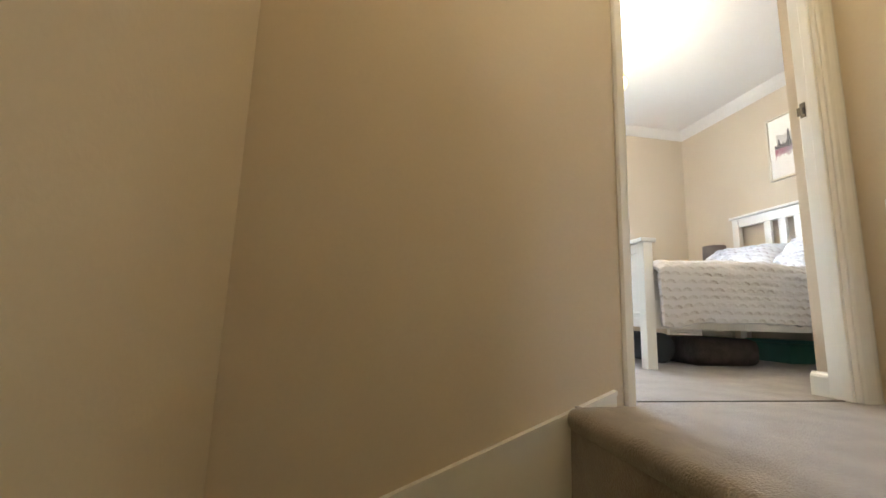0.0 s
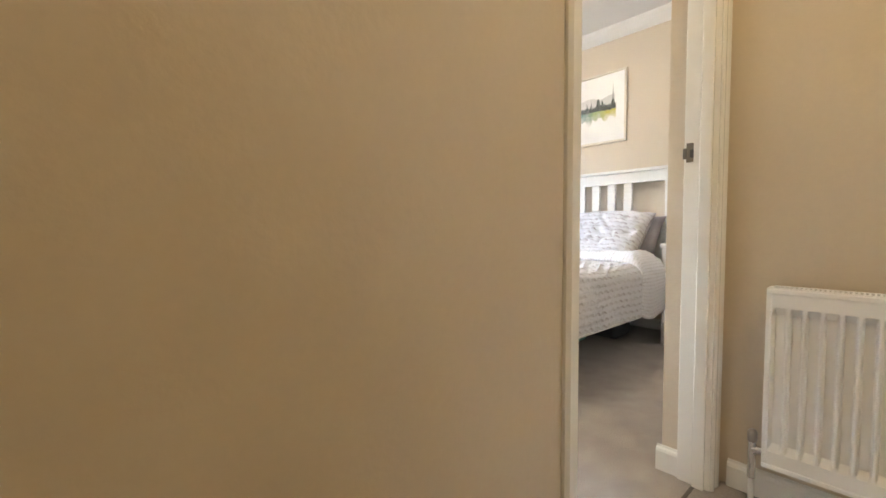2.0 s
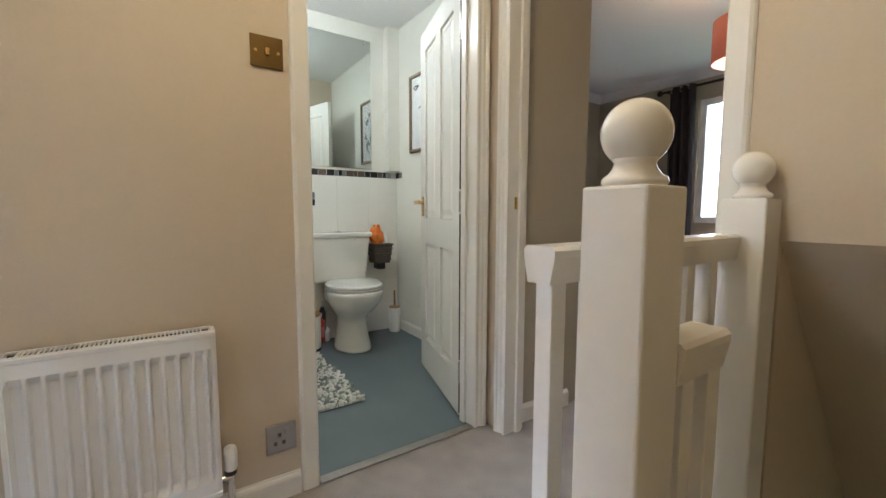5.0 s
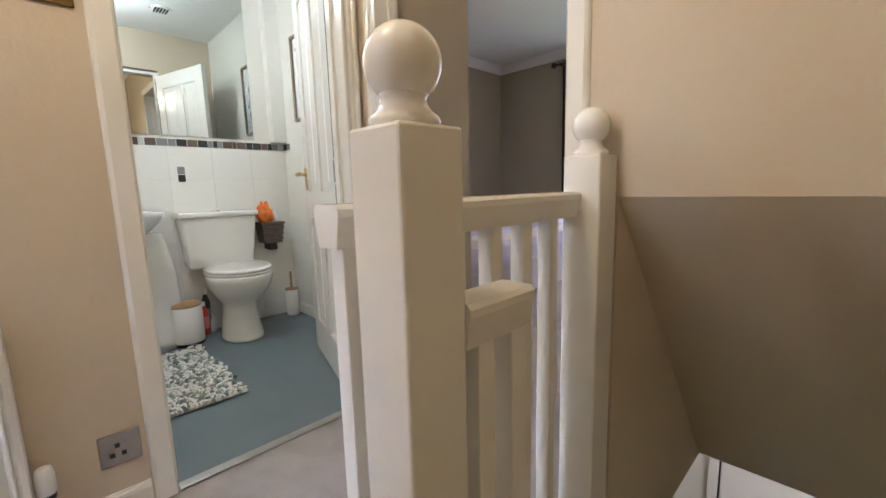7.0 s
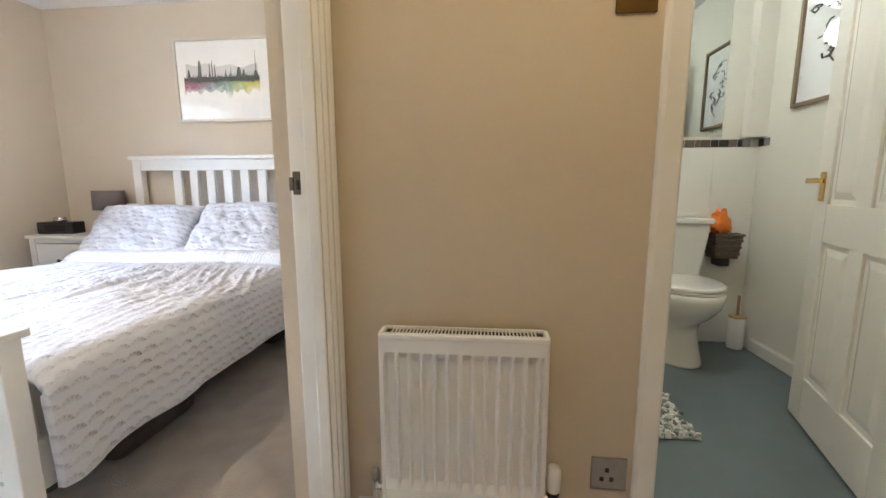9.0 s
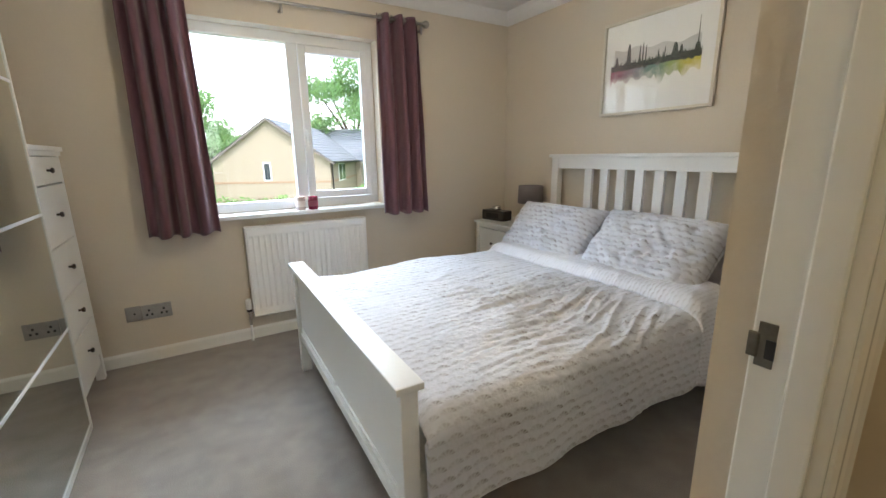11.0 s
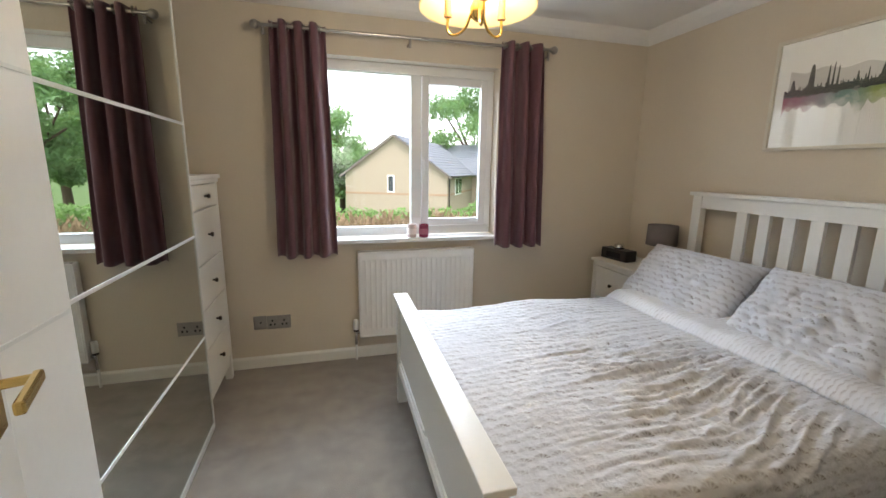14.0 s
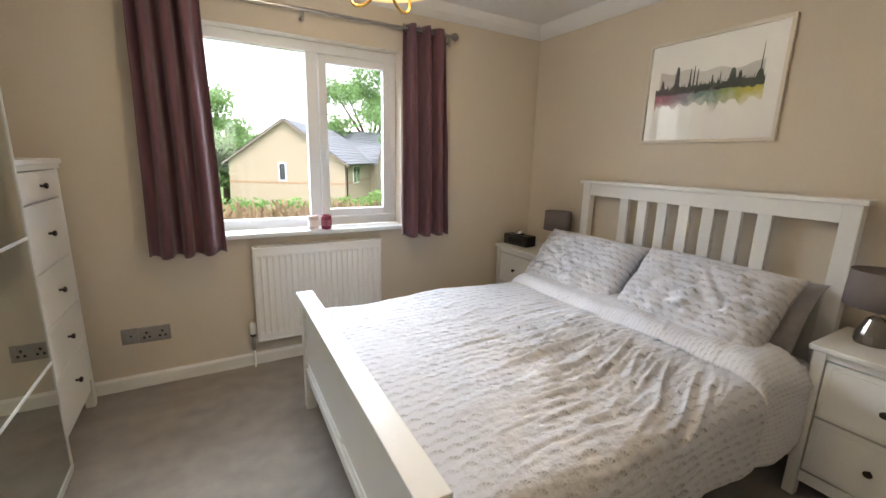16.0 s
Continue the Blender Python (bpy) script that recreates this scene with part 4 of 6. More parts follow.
def nightstand(at, label):
    """Front looks to -x; 0.46 along y, 0.36 deep."""
    n = thing("nightstand", at, label, "nightstand", group="nightstands")
    part("top", bx(-0.016, -0.012, 0.645, 0.365, 0.472, 0.668, 0.004), LACQUER, n)
    for x in (0.0, 0.318):
        for y in (0.0, 0.418):
            part("leg", bx(x, y, 0.0, x + 0.042, y + 0.042, 0.645, 0.003), LACQUER, n)
    for y in (0.008, 0.434):
        part("side_panel", bx(0.042, y, 0.09, 0.318, y + 0.018, 0.645), LACQUER, n)
    part("back_panel", bx(0.330, 0.042, 0.09, 0.345, 0.418, 0.645), LACQUER, n)
    part("apron", bx(0.006, 0.042, 0.075, 0.030, 0.418, 0.125, 0.002), LACQUER, n)
    part("top_rail", bx(0.006, 0.042, 0.615, 0.030, 0.418, 0.645), LACQUER, n)
    for z0, z1 in ((0.133, 0.368), (0.376, 0.608)):
        d = part("drawer", bx(0.004, 0.046, z0, 0.30, 0.414, z1, 0.003), LACQUER, n)
        part("inset", bx(0.0028, 0.066, z0 + 0.020, 0.005, 0.394, z1 - 0.020, 0.001), LACQUER, d)
        knob(d, (0.0035, 0.23, (z0 + z1) / 2), (-1, 0, 0))
    return n


nightstand((3.80, 4.655, 0), "white wooden nightstand with two drawers in the corner")
nightstand((3.778, 2.57, 0), "white wooden nightstand with two drawers beside the bed")


def table_lamp(at, r, z0, z1, label, base):
    t = thing("table_lamp", at, label, "lamp", group="bedside lamps")
    bm = bmesh.new()
    n = 40
    rows = [[bm.verts.new((rr * math.cos(2 * math.pi * i / n), rr * math.sin(2 * math.pi * i / n), z)) for i in range(n)] for rr, z in ((r, z0), (r * 0.96, z1), (r * 0.96 - 0.003, z1), (r - 0.003, z0))]
    for k in range(4):
        a, b = rows[k], rows[(k + 1) % 4]
        for i in range(n):
            bm.faces.new((a[i], a[(i + 1) % n], b[(i + 1) % n], b[i]))
    part("shade", bm, SHADE_GREY, t, "grey linen drum shade", True)
    part("stem", cyl(bmesh.new(), (0, 0, z0 - 0.05), (0, 0, z0 + 0.06), 0.008, n=12), STEEL, t)
    part("base", base, glass_base, t, "smoky glass base")
    part("spider", box(bx(-r + 0.004, -0.002, z0 + 0.05, r - 0.004, 0.002, z0 + 0.054), -0.002, -r + 0.004, z0 + 0.05, 0.002, r - 0.004, z0 + 0.054), STEEL, t)
    return t


glass_base = mat("smoked_silver_glass", (0.30, 0.28, 0.25), 0.12, 0.7, var=0.1)
table_lamp((4.045, 4.705, 0.668), 0.102, 0.165, 0.305, "small grey bedside lamp, switched off, in the corner", lathe(bmesh.new(), [(0.045, 0.0), (0.05, 0.01), (0.05, 0.03), (0.03, 0.10), (0.012, 0.12)], 24))
table_lamp((3.985, 2.925, 0.668), 0.112, 0.150, 0.290, "grey bedside lamp with a smoked glass base, switched off", lathe(bmesh.new(), [(0.052, 0.0), (0.056, 0.012), (0.054, 0.04), (0.030, 0.10), (0.012, 0.112)], 24))
rad = thing("clock_radio", (3.935, 5.0, 0.668), "black box-shaped clock radio on the nightstand", "radio", 8)
part("body", bx(-0.055, -0.125, 0.0, 0.055, 0.125, 0.085, 0.008), BLACK, rad)
part("dial", lathe(bmesh.new(), [(0.036, 0.085), (0.040, 0.089), (0.039, 0.114), (0.032, 0.120), (0.010, 0.122)], 20), CHROME, rad, "chrome dial", True)
part("display", bx(-0.056, -0.07, 0.022, -0.0545, 0.07, 0.062), mat("dark_display_glass", (0.02, 0.02, 0.025), 0.1), rad)

# ---- picture over the bed ----
pic = thing("picture", (BE - 0.002, 3.45, 1.462), "framed watercolour city skyline print over the headboard", "picture")
PW, PH = 0.722, 0.568
PAPER = mat("white_print_paper", (0.80, 0.80, 0.81), 0.6, var=0.02)
FRAMEW = mat("pale_cream_picture_frame", (0.68, 0.63, 0.54), 0.45, var=0.03)
for y0, y1, z0, z1 in ((0, PW, 0, 0.018), (0, PW, PH - 0.018, PH), (0, 0.018, 0.018, PH - 0.018), (PW - 0.018, PW, 0.018, PH - 0.018)):
    part("frame", bx(-0.022, y0, z0, 0.0, y1, z1, 0.002), FRAMEW, pic)
part("paper", bx(-0.008, 0.018, 0.018, -0.004, PW - 0.018, PH - 0.018), PAPER, pic)


def wash(name, cols, low):
    """Watercolour washes running into one another along the sheet."""
    m = mat(name, (0.5, 0.5, 0.5), 0.7)
    nt = m.node_tree
    b = nt.nodes["Principled BSDF"]
    tc = nt.nodes.new("ShaderNodeTexCoord")
    sep = nt.nodes.new("ShaderNodeSeparateXYZ")
    nt.links.new(tc.outputs["Object"], sep.inputs[0])
    no = nt.nodes.new("ShaderNodeTexNoise")
    no.inputs["Scale"].default_value = 14
    nt.links.new(tc.outputs["Object"], no.inputs["Vector"])
    ad = nt.nodes.new("ShaderNodeMath")
    ad.operation = "MULTIPLY_ADD"
    nt.links.new(no.outputs["Fac"], ad.inputs[0])
    ad.inputs[1].default_value = 0.16
    nt.links.new(sep.outputs[1], ad.inputs[2])
    r = nt.nodes.new("ShaderNodeValToRGB")
    r.color_ramp.elements[0].position, r.color_ramp.elements[0].color = cols[0][0], (*cols[0][1], 1)
    r.color_ramp.elements[1].position, r.color_ramp.elements[1].color = cols[-1][0], (*cols[-1][1], 1)
    for p, c in cols[1:-1]:
        e = r.color_ramp.elements.new(p)
        e.color = (*c, 1)
    nt.links.new(ad.outputs[0], r.inputs[0])
    fade = nt.nodes.new("ShaderNodeMapRange")
    n2 = nt.nodes.new("ShaderNodeTexNoise")
    n2.inputs["Scale"].default_value, n2.inputs["Detail"].default_value = 22, 4
    nt.links.new(tc.outputs["Object"], n2.inputs["Vector"])
    hz = nt.nodes.new("ShaderNodeMath")
    hz.operation = "MULTIPLY_ADD"
    nt.links.new(n2.outputs["Fac"], hz.inputs[0])
    hz.inputs[1].default_value = 0.16
    nt.links.new(sep.outputs[2], hz.inputs[2])
    nt.links.new(hz.outputs[0], fade.inputs["Value"])
    fade.inputs["From Min"].default_value, fade.inputs["From Max"].default_value = low, low + 0.10
    mx = nt.nodes.new("ShaderNodeMix")
    mx.data_type = "RGBA"
    mx.inputs["A"].default_value = (0.78, 0.77, 0.78, 1)
    nt.links.new(fade.outputs[0], mx.inputs["Factor"])
    nt.links.new(r.outputs[0], mx.inputs["B"])
    nt.links.new(mx.outputs["Result"], b.inputs["Base Color"])
    return m


INK = wash("skyline_ink", [(0.15, (0.05, 0.06, 0.05)), (0.45, (0.05, 0.07, 0.07)), (0.75, (0.10, 0.08, 0.10))], 0.25)
WASH = wash("skyline_washes", [(0.20, (0.52, 0.46, 0.08)), (0.32, (0.30, 0.38, 0.14)), (0.45, (0.14, 0.26, 0.24)), (0.56, (0.25, 0.26, 0.32)), (0.64, (0.30, 0.13, 0.20)), (0.75, (0.38, 0.12, 0.18))], 0.235)
rs = random.Random(5)


def silhouette(z0, f, y_lo, y_hi, n, x):
    bm = bmesh.new()
    lo, hi = [], []
    for k in range(n + 1):
        y = y_lo + (y_hi - y_lo) * k / n
        a, b = f(y)
        lo.append(bm.verts.new((x, y, z0 + a)))
        hi.append(bm.verts.new((x, y, z0 + b)))
    for k in range(n):
        bm.faces.new((lo[k], lo[k + 1], hi[k + 1], hi[k]))
    return bm


def tower(y):
    h = 0.015 + 0.014 * noise.noise(Vector((y * 60, 1, 0))) + 0.012 * (noise.noise(Vector((y * 140, 2, 0))) > 0.1)
    for c, w, t in ((0.115, 0.003, 0.155), (0.115, 0.020, 0.045), (0.24, 0.020, 0.065), (0.30, 0.004, 0.06), (0.205, 0.012, 0.05), (0.42, 0.005, 0.085), (0.44, 0.005, 0.10), (0.46, 0.006, 0.09), (0.535, 0.016, 0.105), (0.62, 0.012, 0.055), (0.34, 0.006, 0.05)):
        d = abs(y - c)
        if d < w:
            h = max(h, t * (1 - (d / w) ** 3))
    return h


part("skyline", silhouette(0.290, lambda y: (-0.014 - 0.02 * abs(noise.noise(Vector((y * 25, 8, 0)))), 1.25 * tower(y)), 0.09, 0.66, 420, -0.0086), INK, pic, "dark ink skyline")
part("washes", silhouette(0.270, lambda y: (-0.05 - 0.11 * abs(noise.noise(Vector((y * 14, 5, 0)))), 0.024), 0.09, 0.66, 160, -0.0083), WASH, pic, "red, green and yellow watercolour washes")
CLOUD = wash("pale_cloud_wash", [(0.15, (0.52, 0.52, 0.53)), (0.45, (0.60, 0.60, 0.61)), (0.75, (0.55, 0.53, 0.54))], 0.30)
part("cloud_wash", silhouette(0.300, lambda y: (-0.02, 0.085 + 0.05 * noise.noise(Vector((y * 7, 3, 0)))), 0.10, 0.64, 120, -0.0081), CLOUD, pic, "pale grey cloud wash")
gl = part("glazing", bx(-0.0135, 0.018, 0.018, -0.012, PW - 0.018, PH - 0.018), GLASS, pic)
gl.visible_shadow = False


# ---- wardrobe and chest ----
war = thing("wardrobe", (BW + 0.025, 2.84, 0.0), "white sliding wardrobe with one white and one mirrored door", "wardrobe")
part("body", bx(0.0, 0.0, 0.0, 0.62, 1.69, 2.24, 0.003), LACQUER, war)
STRIP = mat("white_aluminium_strip", (0.72, 0.72, 0.70), 0.35, 0.3)
wd = part("door", bx(0.672, 0.02, 0.02, 0.697, 0.632, 2.22, 0.002), LACQUER, war, "white sliding door")
md = part("door", bx(0.640, 0.619, 0.02, 0.660, 1.685, 2.22), LACQUER, war, "mirrored sliding door")
for k, (z0, z1) in enumerate(((0.035, 0.501), (0.513, 1.004), (1.016, 1.518), (1.530, 2.205))):
    part("mirror_pane", bx(0.660, 0.629, z0, 0.6655, 1.677, z1), MIRROR, md, "grey-tinted mirror pane")
for z in (0.507, 1.010, 1.524):
    part("strip", bx(0.660, 0.629, z - 0.006, 0.668, 1.677, z + 0.006, 0.001), STRIP, md)
    part("strip", bx(0.697, 0.030, z - 0.005, 0.7005, 0.622, z + 0.005, 0.001), STRIP, wd)
for y in (0.619, 1.677):
    part("edge_strip", bx(0.655, y, 0.02, 0.670, y + 0.009, 2.22, 0.001), STRIP, md)
part("edge_strip", bx(0.655, 0.629, 0.02, 0.670, 1.677, 0.034, 0.001), STRIP, md)
part("track", bx(0.622, 0.0, 0.0, 0.668, 1.69, 0.016, 0.002), STRIP, war)

ch = thing("chest_of_drawers", (0.735, 4.545, 0.0), "tall narrow white chest with five drawers", "chest")
part("top", bx(-0.01, -0.006, 1.270, 0.425, 0.560, 1.293, 0.004), LACQUER, ch)
part("cornice", bx(0.0, 0.002, 1.248, 0.415, 0.552, 1.270, 0.003), LACQUER, ch)
for y in (0.006, 0.528):
    part("side_panel", bx(0.0, y, 0.10, 0.38, y + 0.018, 1.248), LACQUER, ch)
for x in (0.0, 0.365):
    for y in (0.004, 0.508):
        part("leg", bx(x, y, 0.0, x + 0.042, y + 0.042, 1.248, 0.003), LACQUER, ch)
part("apron", bx(0.380, 0.046, 0.10, 0.400, 0.508, 0.16, 0.002), LACQUER, ch)
part("back_panel", bx(0.01, 0.02, 0.1, 0.02, 0.53, 1.248), LACQUER, ch)
for z0, z1 in ((0.166, 0.385), (0.391, 0.600), (0.606, 0.835), (0.841, 1.112), (1.120, 1.243)):
    d = part("drawer", bx(0.06, 0.048, z0, 0.408, 0.506, z1, 0.003), LACQUER, ch)
    knob(d, (0.408, 0.275, (z0 + z1) / 2), (1, 0, 0))


# ---- window, sill, curtains ----
win = tagged(new("window_1"), "white uPVC window with one fixed and one opening light", "window", kind="structure")
WX0, WX1, WZ0, WZ1, WY = 1.72, 2.96, 0.868, 2.03, BN + 0.10
for x0, x1, z0, z1 in ((WX0, WX1, WZ0, WZ0 + 0.062), (WX0, WX1, WZ1 - 0.062, WZ1), (WX0, WX0 + 0.062, WZ0 + 0.062, WZ1 - 0.062), (WX1 - 0.045, WX1, WZ0 + 0.062, WZ1 - 0.062), (2.352, 2.424, WZ0 + 0.062, WZ1 - 0.062)):
    part("window_frame", bx(x0, WY, z0, x1, WY + 0.065, z1, 0.004), UPVC, win)
sash = part("sash", bx(2.428, WY - 0.012, WZ0 + 0.066, 2.478, WY + 0.03, WZ1 - 0.066, 0.005), UPVC, win, "opening casement")
for x0, x1, z0, z1 in ((2.862, 2.912, WZ0 + 0.066, WZ1 - 0.066), (2.478, 2.862, WZ0 + 0.066, WZ0 + 0.116), (2.478, 2.862, WZ1 - 0.116, WZ1 - 0.066)):
    part("sash_rail", bx(x0, WY - 0.0115, z0, x1, WY + 0.03, z1, 0.005), UPVC, sash)
part("handle", box(bx(2.434, WY - 0.030, 1.36, 2.450, WY - 0.010, 1.42, 0.004), 2.438, WY - 0.046, 1.30, 2.450, WY - 0.028, 1.40, 0.005), UPVC, sash)
for a, b, c, d in ((WX0 + 0.06, 2.354, WZ0 + 0.06, WZ1 - 0.06), (2.476, 2.864, WZ0 + 0.114, WZ1 - 0.114)):
    g = part("pane", bx(a, WY + 0.018, c, b, WY + 0.024, d), GLASS, win)
    g.visible_shadow = False
structure("window_sill_1", bx(WX0 - 0.02, BN - 0.055, 0.838, WX1 + 0.02, BN + 0.10, 0.866, 0.006), UPVC, "white window sill board", "window sill")

cp = thing("curtain_pole", (0, BN - 0.09, 2.135), "brushed metal curtain pole with ball finials", "curtain pole")
part("pole", cyl(bmesh.new(), (1.43, 0, 0), (3.30, 0, 0.02), 0.0095, n=16), STEEL, cp)
for x, s, z in ((1.43, -1, 0), (3.30, 1, 0.02)):
    bm = bmesh.new()
    bmesh.ops.create_uvsphere(bm, u_segments=20, v_segments=14, radius=0.026)
    bmesh.ops.translate(bm, vec=(x + s * 0.02, 0, z), verts=bm.verts)
    cyl(bm, (x - s * 0.01, 0, z), (x + s * 0.005, 0, z), 0.015, n=16)
    part("finial", bm, STEEL, cp, smooth=True)
for x in (1.452, 2.31, 3.28):
    part("bracket", cyl(box(bmesh.new(), x - 0.008, 0.0, -0.05, x + 0.008, 0.012, 0.006, 0.003), (x, 0.0, -0.02), (x, 0.09, -0.02), 0.006, n=10), STEEL, cp)


def curtain(x0, x1, top, low, waves, label, flare, yy, material, seed):
    t = thing("curtain", (0, yy, 0), label, "curtain", group="curtains")
    mid = (x0 + x1) / 2

    def f(a, c):
        z = top + (low - top) * c
        k = 1 + flare * c
        x = mid + (x0 + (x1 - x0) * a - mid) * k
        ph = a * waves * 2 * math.pi + 2.0 * noise.noise(Vector((a * 2.6, c * 0.8, seed)))
        y = -0.045 * c + 0.056 * math.sin(ph) * (0.75 + 0.45 * noise.noise(Vector((a * 5, c * 1.2, seed + 1))))
        x -= 0.005 * math.sin(2 * ph) + 0.006 * noise.noise(Vector((a * 9, c * 3, seed + 2)))
        z += 0.008 * math.sin(ph + 1) * c
        return (x, y, z), (a * 1.4, c * 1.4)

    o = grid_mesh("cloth", 150, 40, f, material, 0.003)
    o.parent = t
    for i in range(int(waves * 2)):
        a = (i + 0.5) / (waves * 2) if waves else 0
        x = x0 + (x1 - x0) * (i / (waves * 2))
        bm = bmesh.new()
        n = 18
        rows = [[bm.verts.new((x + 0.018 + dx, r * math.cos(2 * math.pi * k / n), top - 0.025 + r * math.sin(2 * math.pi * k / n))) for k in range(n)] for r, dx in ((0.026, 0.0), (0.018, 0.003), (0.018, -0.003))]
        for p, q in ((0, 1), (1, 2), (2, 0)):
            for k in range(n):
                bm.faces.new((rows[p][k], rows[p][(k + 1) % n], rows[q][(k + 1) % n], rows[q][k]))
        part("eyelet", bm, STEEL, t, "metal eyelet", True)
    return t


curtain(1.485, 1.795, 2.165, 0.782, 3.5, "plum-grey eyelet curtain drawn back to the window's side", 0.16, BN - 0.09, CURTAIN, 1)
curtain(2.935, 3.255, 2.178, 0.80, 3.5, "plum-grey eyelet curtain hanging beside the corner wall", 0.14, BN - 0.09, CURTAIN, 5)

# candles on the sill
for x, y, col, lab in ((2.335, BN - 0.005, (0.62, 0.50, 0.48), "pale pink candle in a jar on the sill"), (2.418, BN - 0.02, (0.22, 0.02, 0.06), "dark red candle jar on the sill")):
    c = thing("candle", (x, y, 0.866), lab, "candle")
    part("jar", lathe(bmesh.new(), [(0.030, 0.0), (0.033, 0.004), (0.034, 0.09), (0.031, 0.092), (0.030, 0.075)], 24), mat("candle_jar", col, 0.15, coat=0.5), c, smooth=True)
    part("wax", cyl(bmesh.new(), (0, 0, 0.07), (0, 0, 0.078), 0.030, n=20), mat("candle_wax", tuple(0.5 + 0.4 * v for v in col), 0.5), c)
    part("label", lathe(bmesh.new(), [(0.0338, 0.022), (0.0345, 0.023), (0.0350, 0.062), (0.0338, 0.063)], 24), mat("candle_label", tuple(min(0.8, v * 1.3 + 0.05) for v in col), 0.6), c)

# ---- pendant lamp ----
SHADEGLOW = glow("lit_cream_glass_shade", (1.0, 0.78, 0.34), 0.30, (0.8, 0.65, 0.35))
COPPER = mat("copper_lamp_holder", (0.72, 0.40, 0.22), 0.35, 0.7)
pl = thing("pendant_lamp", (2.265, 3.73, 0.012), "brass pendant lamp with curled arms under a lit cream shade", "lamp")
bm = bmesh.new()
n = 48
ring = [(0.120, 1.945), (0.165, 1.895), (0.190, 1.845), (0.190, 1.838), (0.183, 1.842), (0.158, 1.892), (0.115, 1.940)]
rows = [[bm.verts.new((r * math.cos(2 * math.pi * i / n), r * math.sin(2 * math.pi * i / n), z)) for i in range(n)] for r, z in ring]
for k in range(len(rows)):
    a, b = rows[k], rows[(k + 1) % len(rows)]
    for i in range(n):
        bm.faces.new((a[i], a[(i + 1) % n], b[(i + 1) % n], b[i]))
part("shade", bm, SHADEGLOW, pl, "lit cream shade", True)
part("column", lathe(bmesh.new(), [(0.006, 1.80), (0.020, 1.81), (0.026, 1.84), (0.014, 1.87), (0.012, 2.30), (0.045, 2.315), (0.05, 2.36)], 20), BRASS, pl, smooth=True)
for k in range(3):
    a = 2 * math.pi * k / 3 + 0.35
    d = Vector((math.cos(a), math.sin(a), 0))
    cu = bpy.data.curves.new("arm", "CURVE")
    cu.dimensions, cu.bevel_depth, cu.bevel_resolution = "3D", 0.0045, 3
    sp = cu.splines.new("BEZIER")
    pts = [(0.018, 1.835), (0.055, 1.775), (0.098, 1.775), (0.105, 1.83)]
    sp.bezier_points.add(3)
    for bp_, (r, z) in zip(sp.bezier_points, pts):
        bp_.co = d * r + Vector((0, 0, z))
        bp_.handle_left_type = bp_.handle_right_type = "AUTO"
    tmp = new("arm", cu)
    me = bpy.data.meshes.new_from_object(tmp.evaluated_get(bpy.context.evaluated_depsgraph_get()))
    bpy.data.objects.remove(tmp)
    me.materials.clear()
    me.materials.append(BRASS)
    arm = new("arm", me)
    arm.parent = pl
    for p in me.polygons:
        p.use_smooth = True
    hold = part("lamp_holder", cyl(cyl(bmesh.new(), d * 0.105 + Vector((0, 0, 1.825)), d * 0.105 + Vector((0, 0, 1.835)), 0.014, n=14), d * 0.105 + Vector((0, 0, 1.835)), d * 0.105 + Vector((0, 0, 1.90)), 0.0115, n=14), COPPER, arm, "copper candle-style lamp holder")

# ---- bathroom ----
TILE = mat("white_glazed_tile", (0.80, 0.79, 0.74), 0.12, var=0.02, scale=3)
GROUT = mat("pale_grout", (0.79, 0.78, 0.73), 0.3)
tiles = tagged(obj("wall_tiles", bx(BATH_E - 0.006, BATH_S, 0.0, BATH_E - 0.002, NW, 1.215), GROUT), "white glazed wall tiles behind the toilet", "tiles", kind="structure")
_tile = bx(-0.004, 0.0003, 0.0003, 0.004, 0.2497, 0.1997, 0.0005, 1)
_t0 = part("tile", _tile, TILE, tiles)
_t0.location = (BATH_E - 0.009, BATH_S, 0.015)
for i in range(8):
    for j in range(6):
        if i or j:
            o = new("tile", _t0.data)
            o.parent = tiles
            o.location = (BATH_E - 0.009, BATH_S + 0.25 * i, 0.015 + 0.2 * j)
border = tagged(obj("wall_border", bx(BATH_E - 0.006, BATH_S, 1.216, BATH_E - 0.001, NW, 1.272), GROUT), "mosaic border of black, grey and white glass", "tile border", kind="structure")
MOS = [mat("mosaic_black", (0.02, 0.02, 0.02), 0.1), mat("mosaic_grey", (0.22, 0.23, 0.22), 0.15), mat("mosaic_pale", (0.55, 0.56, 0.52), 0.2), mat("mosaic_brown", (0.12, 0.09, 0.07), 0.15)]
rt = random.Random(9)
y = BATH_S + 0.004
while y < 1.9:
    w = rt.choice((0.03, 0.045, 0.06))
    part("mosaic_piece", bx(BATH_E - 0.010, y, 1.222, BATH_E - 0.005, y + w - 0.003, 1.266, 0.001, 1), rt.choice(MOS), border)
    y += w
for k, x in enumerate((BATH_E - 0.055, BATH_E - 0.105)):
    part("mosaic_piece", bx(x, BATH_S + 0.001, 1.222, x + 0.045, BATH_S + 0.006, 1.266, 0.001, 1), MOS[k], border)
part("mosaic_inset", bx(BATH_E - 0.018, 0.995, 1.00, BATH_E - 0.012, 1.035, 1.045, 0.001, 1), MOS[0], tiles, "dark glass inset")
part("mosaic_inset", bx(BATH_E - 0.018, 0.995, 1.048, BATH_E - 0.012, 1.035, 1.095, 0.001, 1), MOS[1], tiles, "grey glass inset")
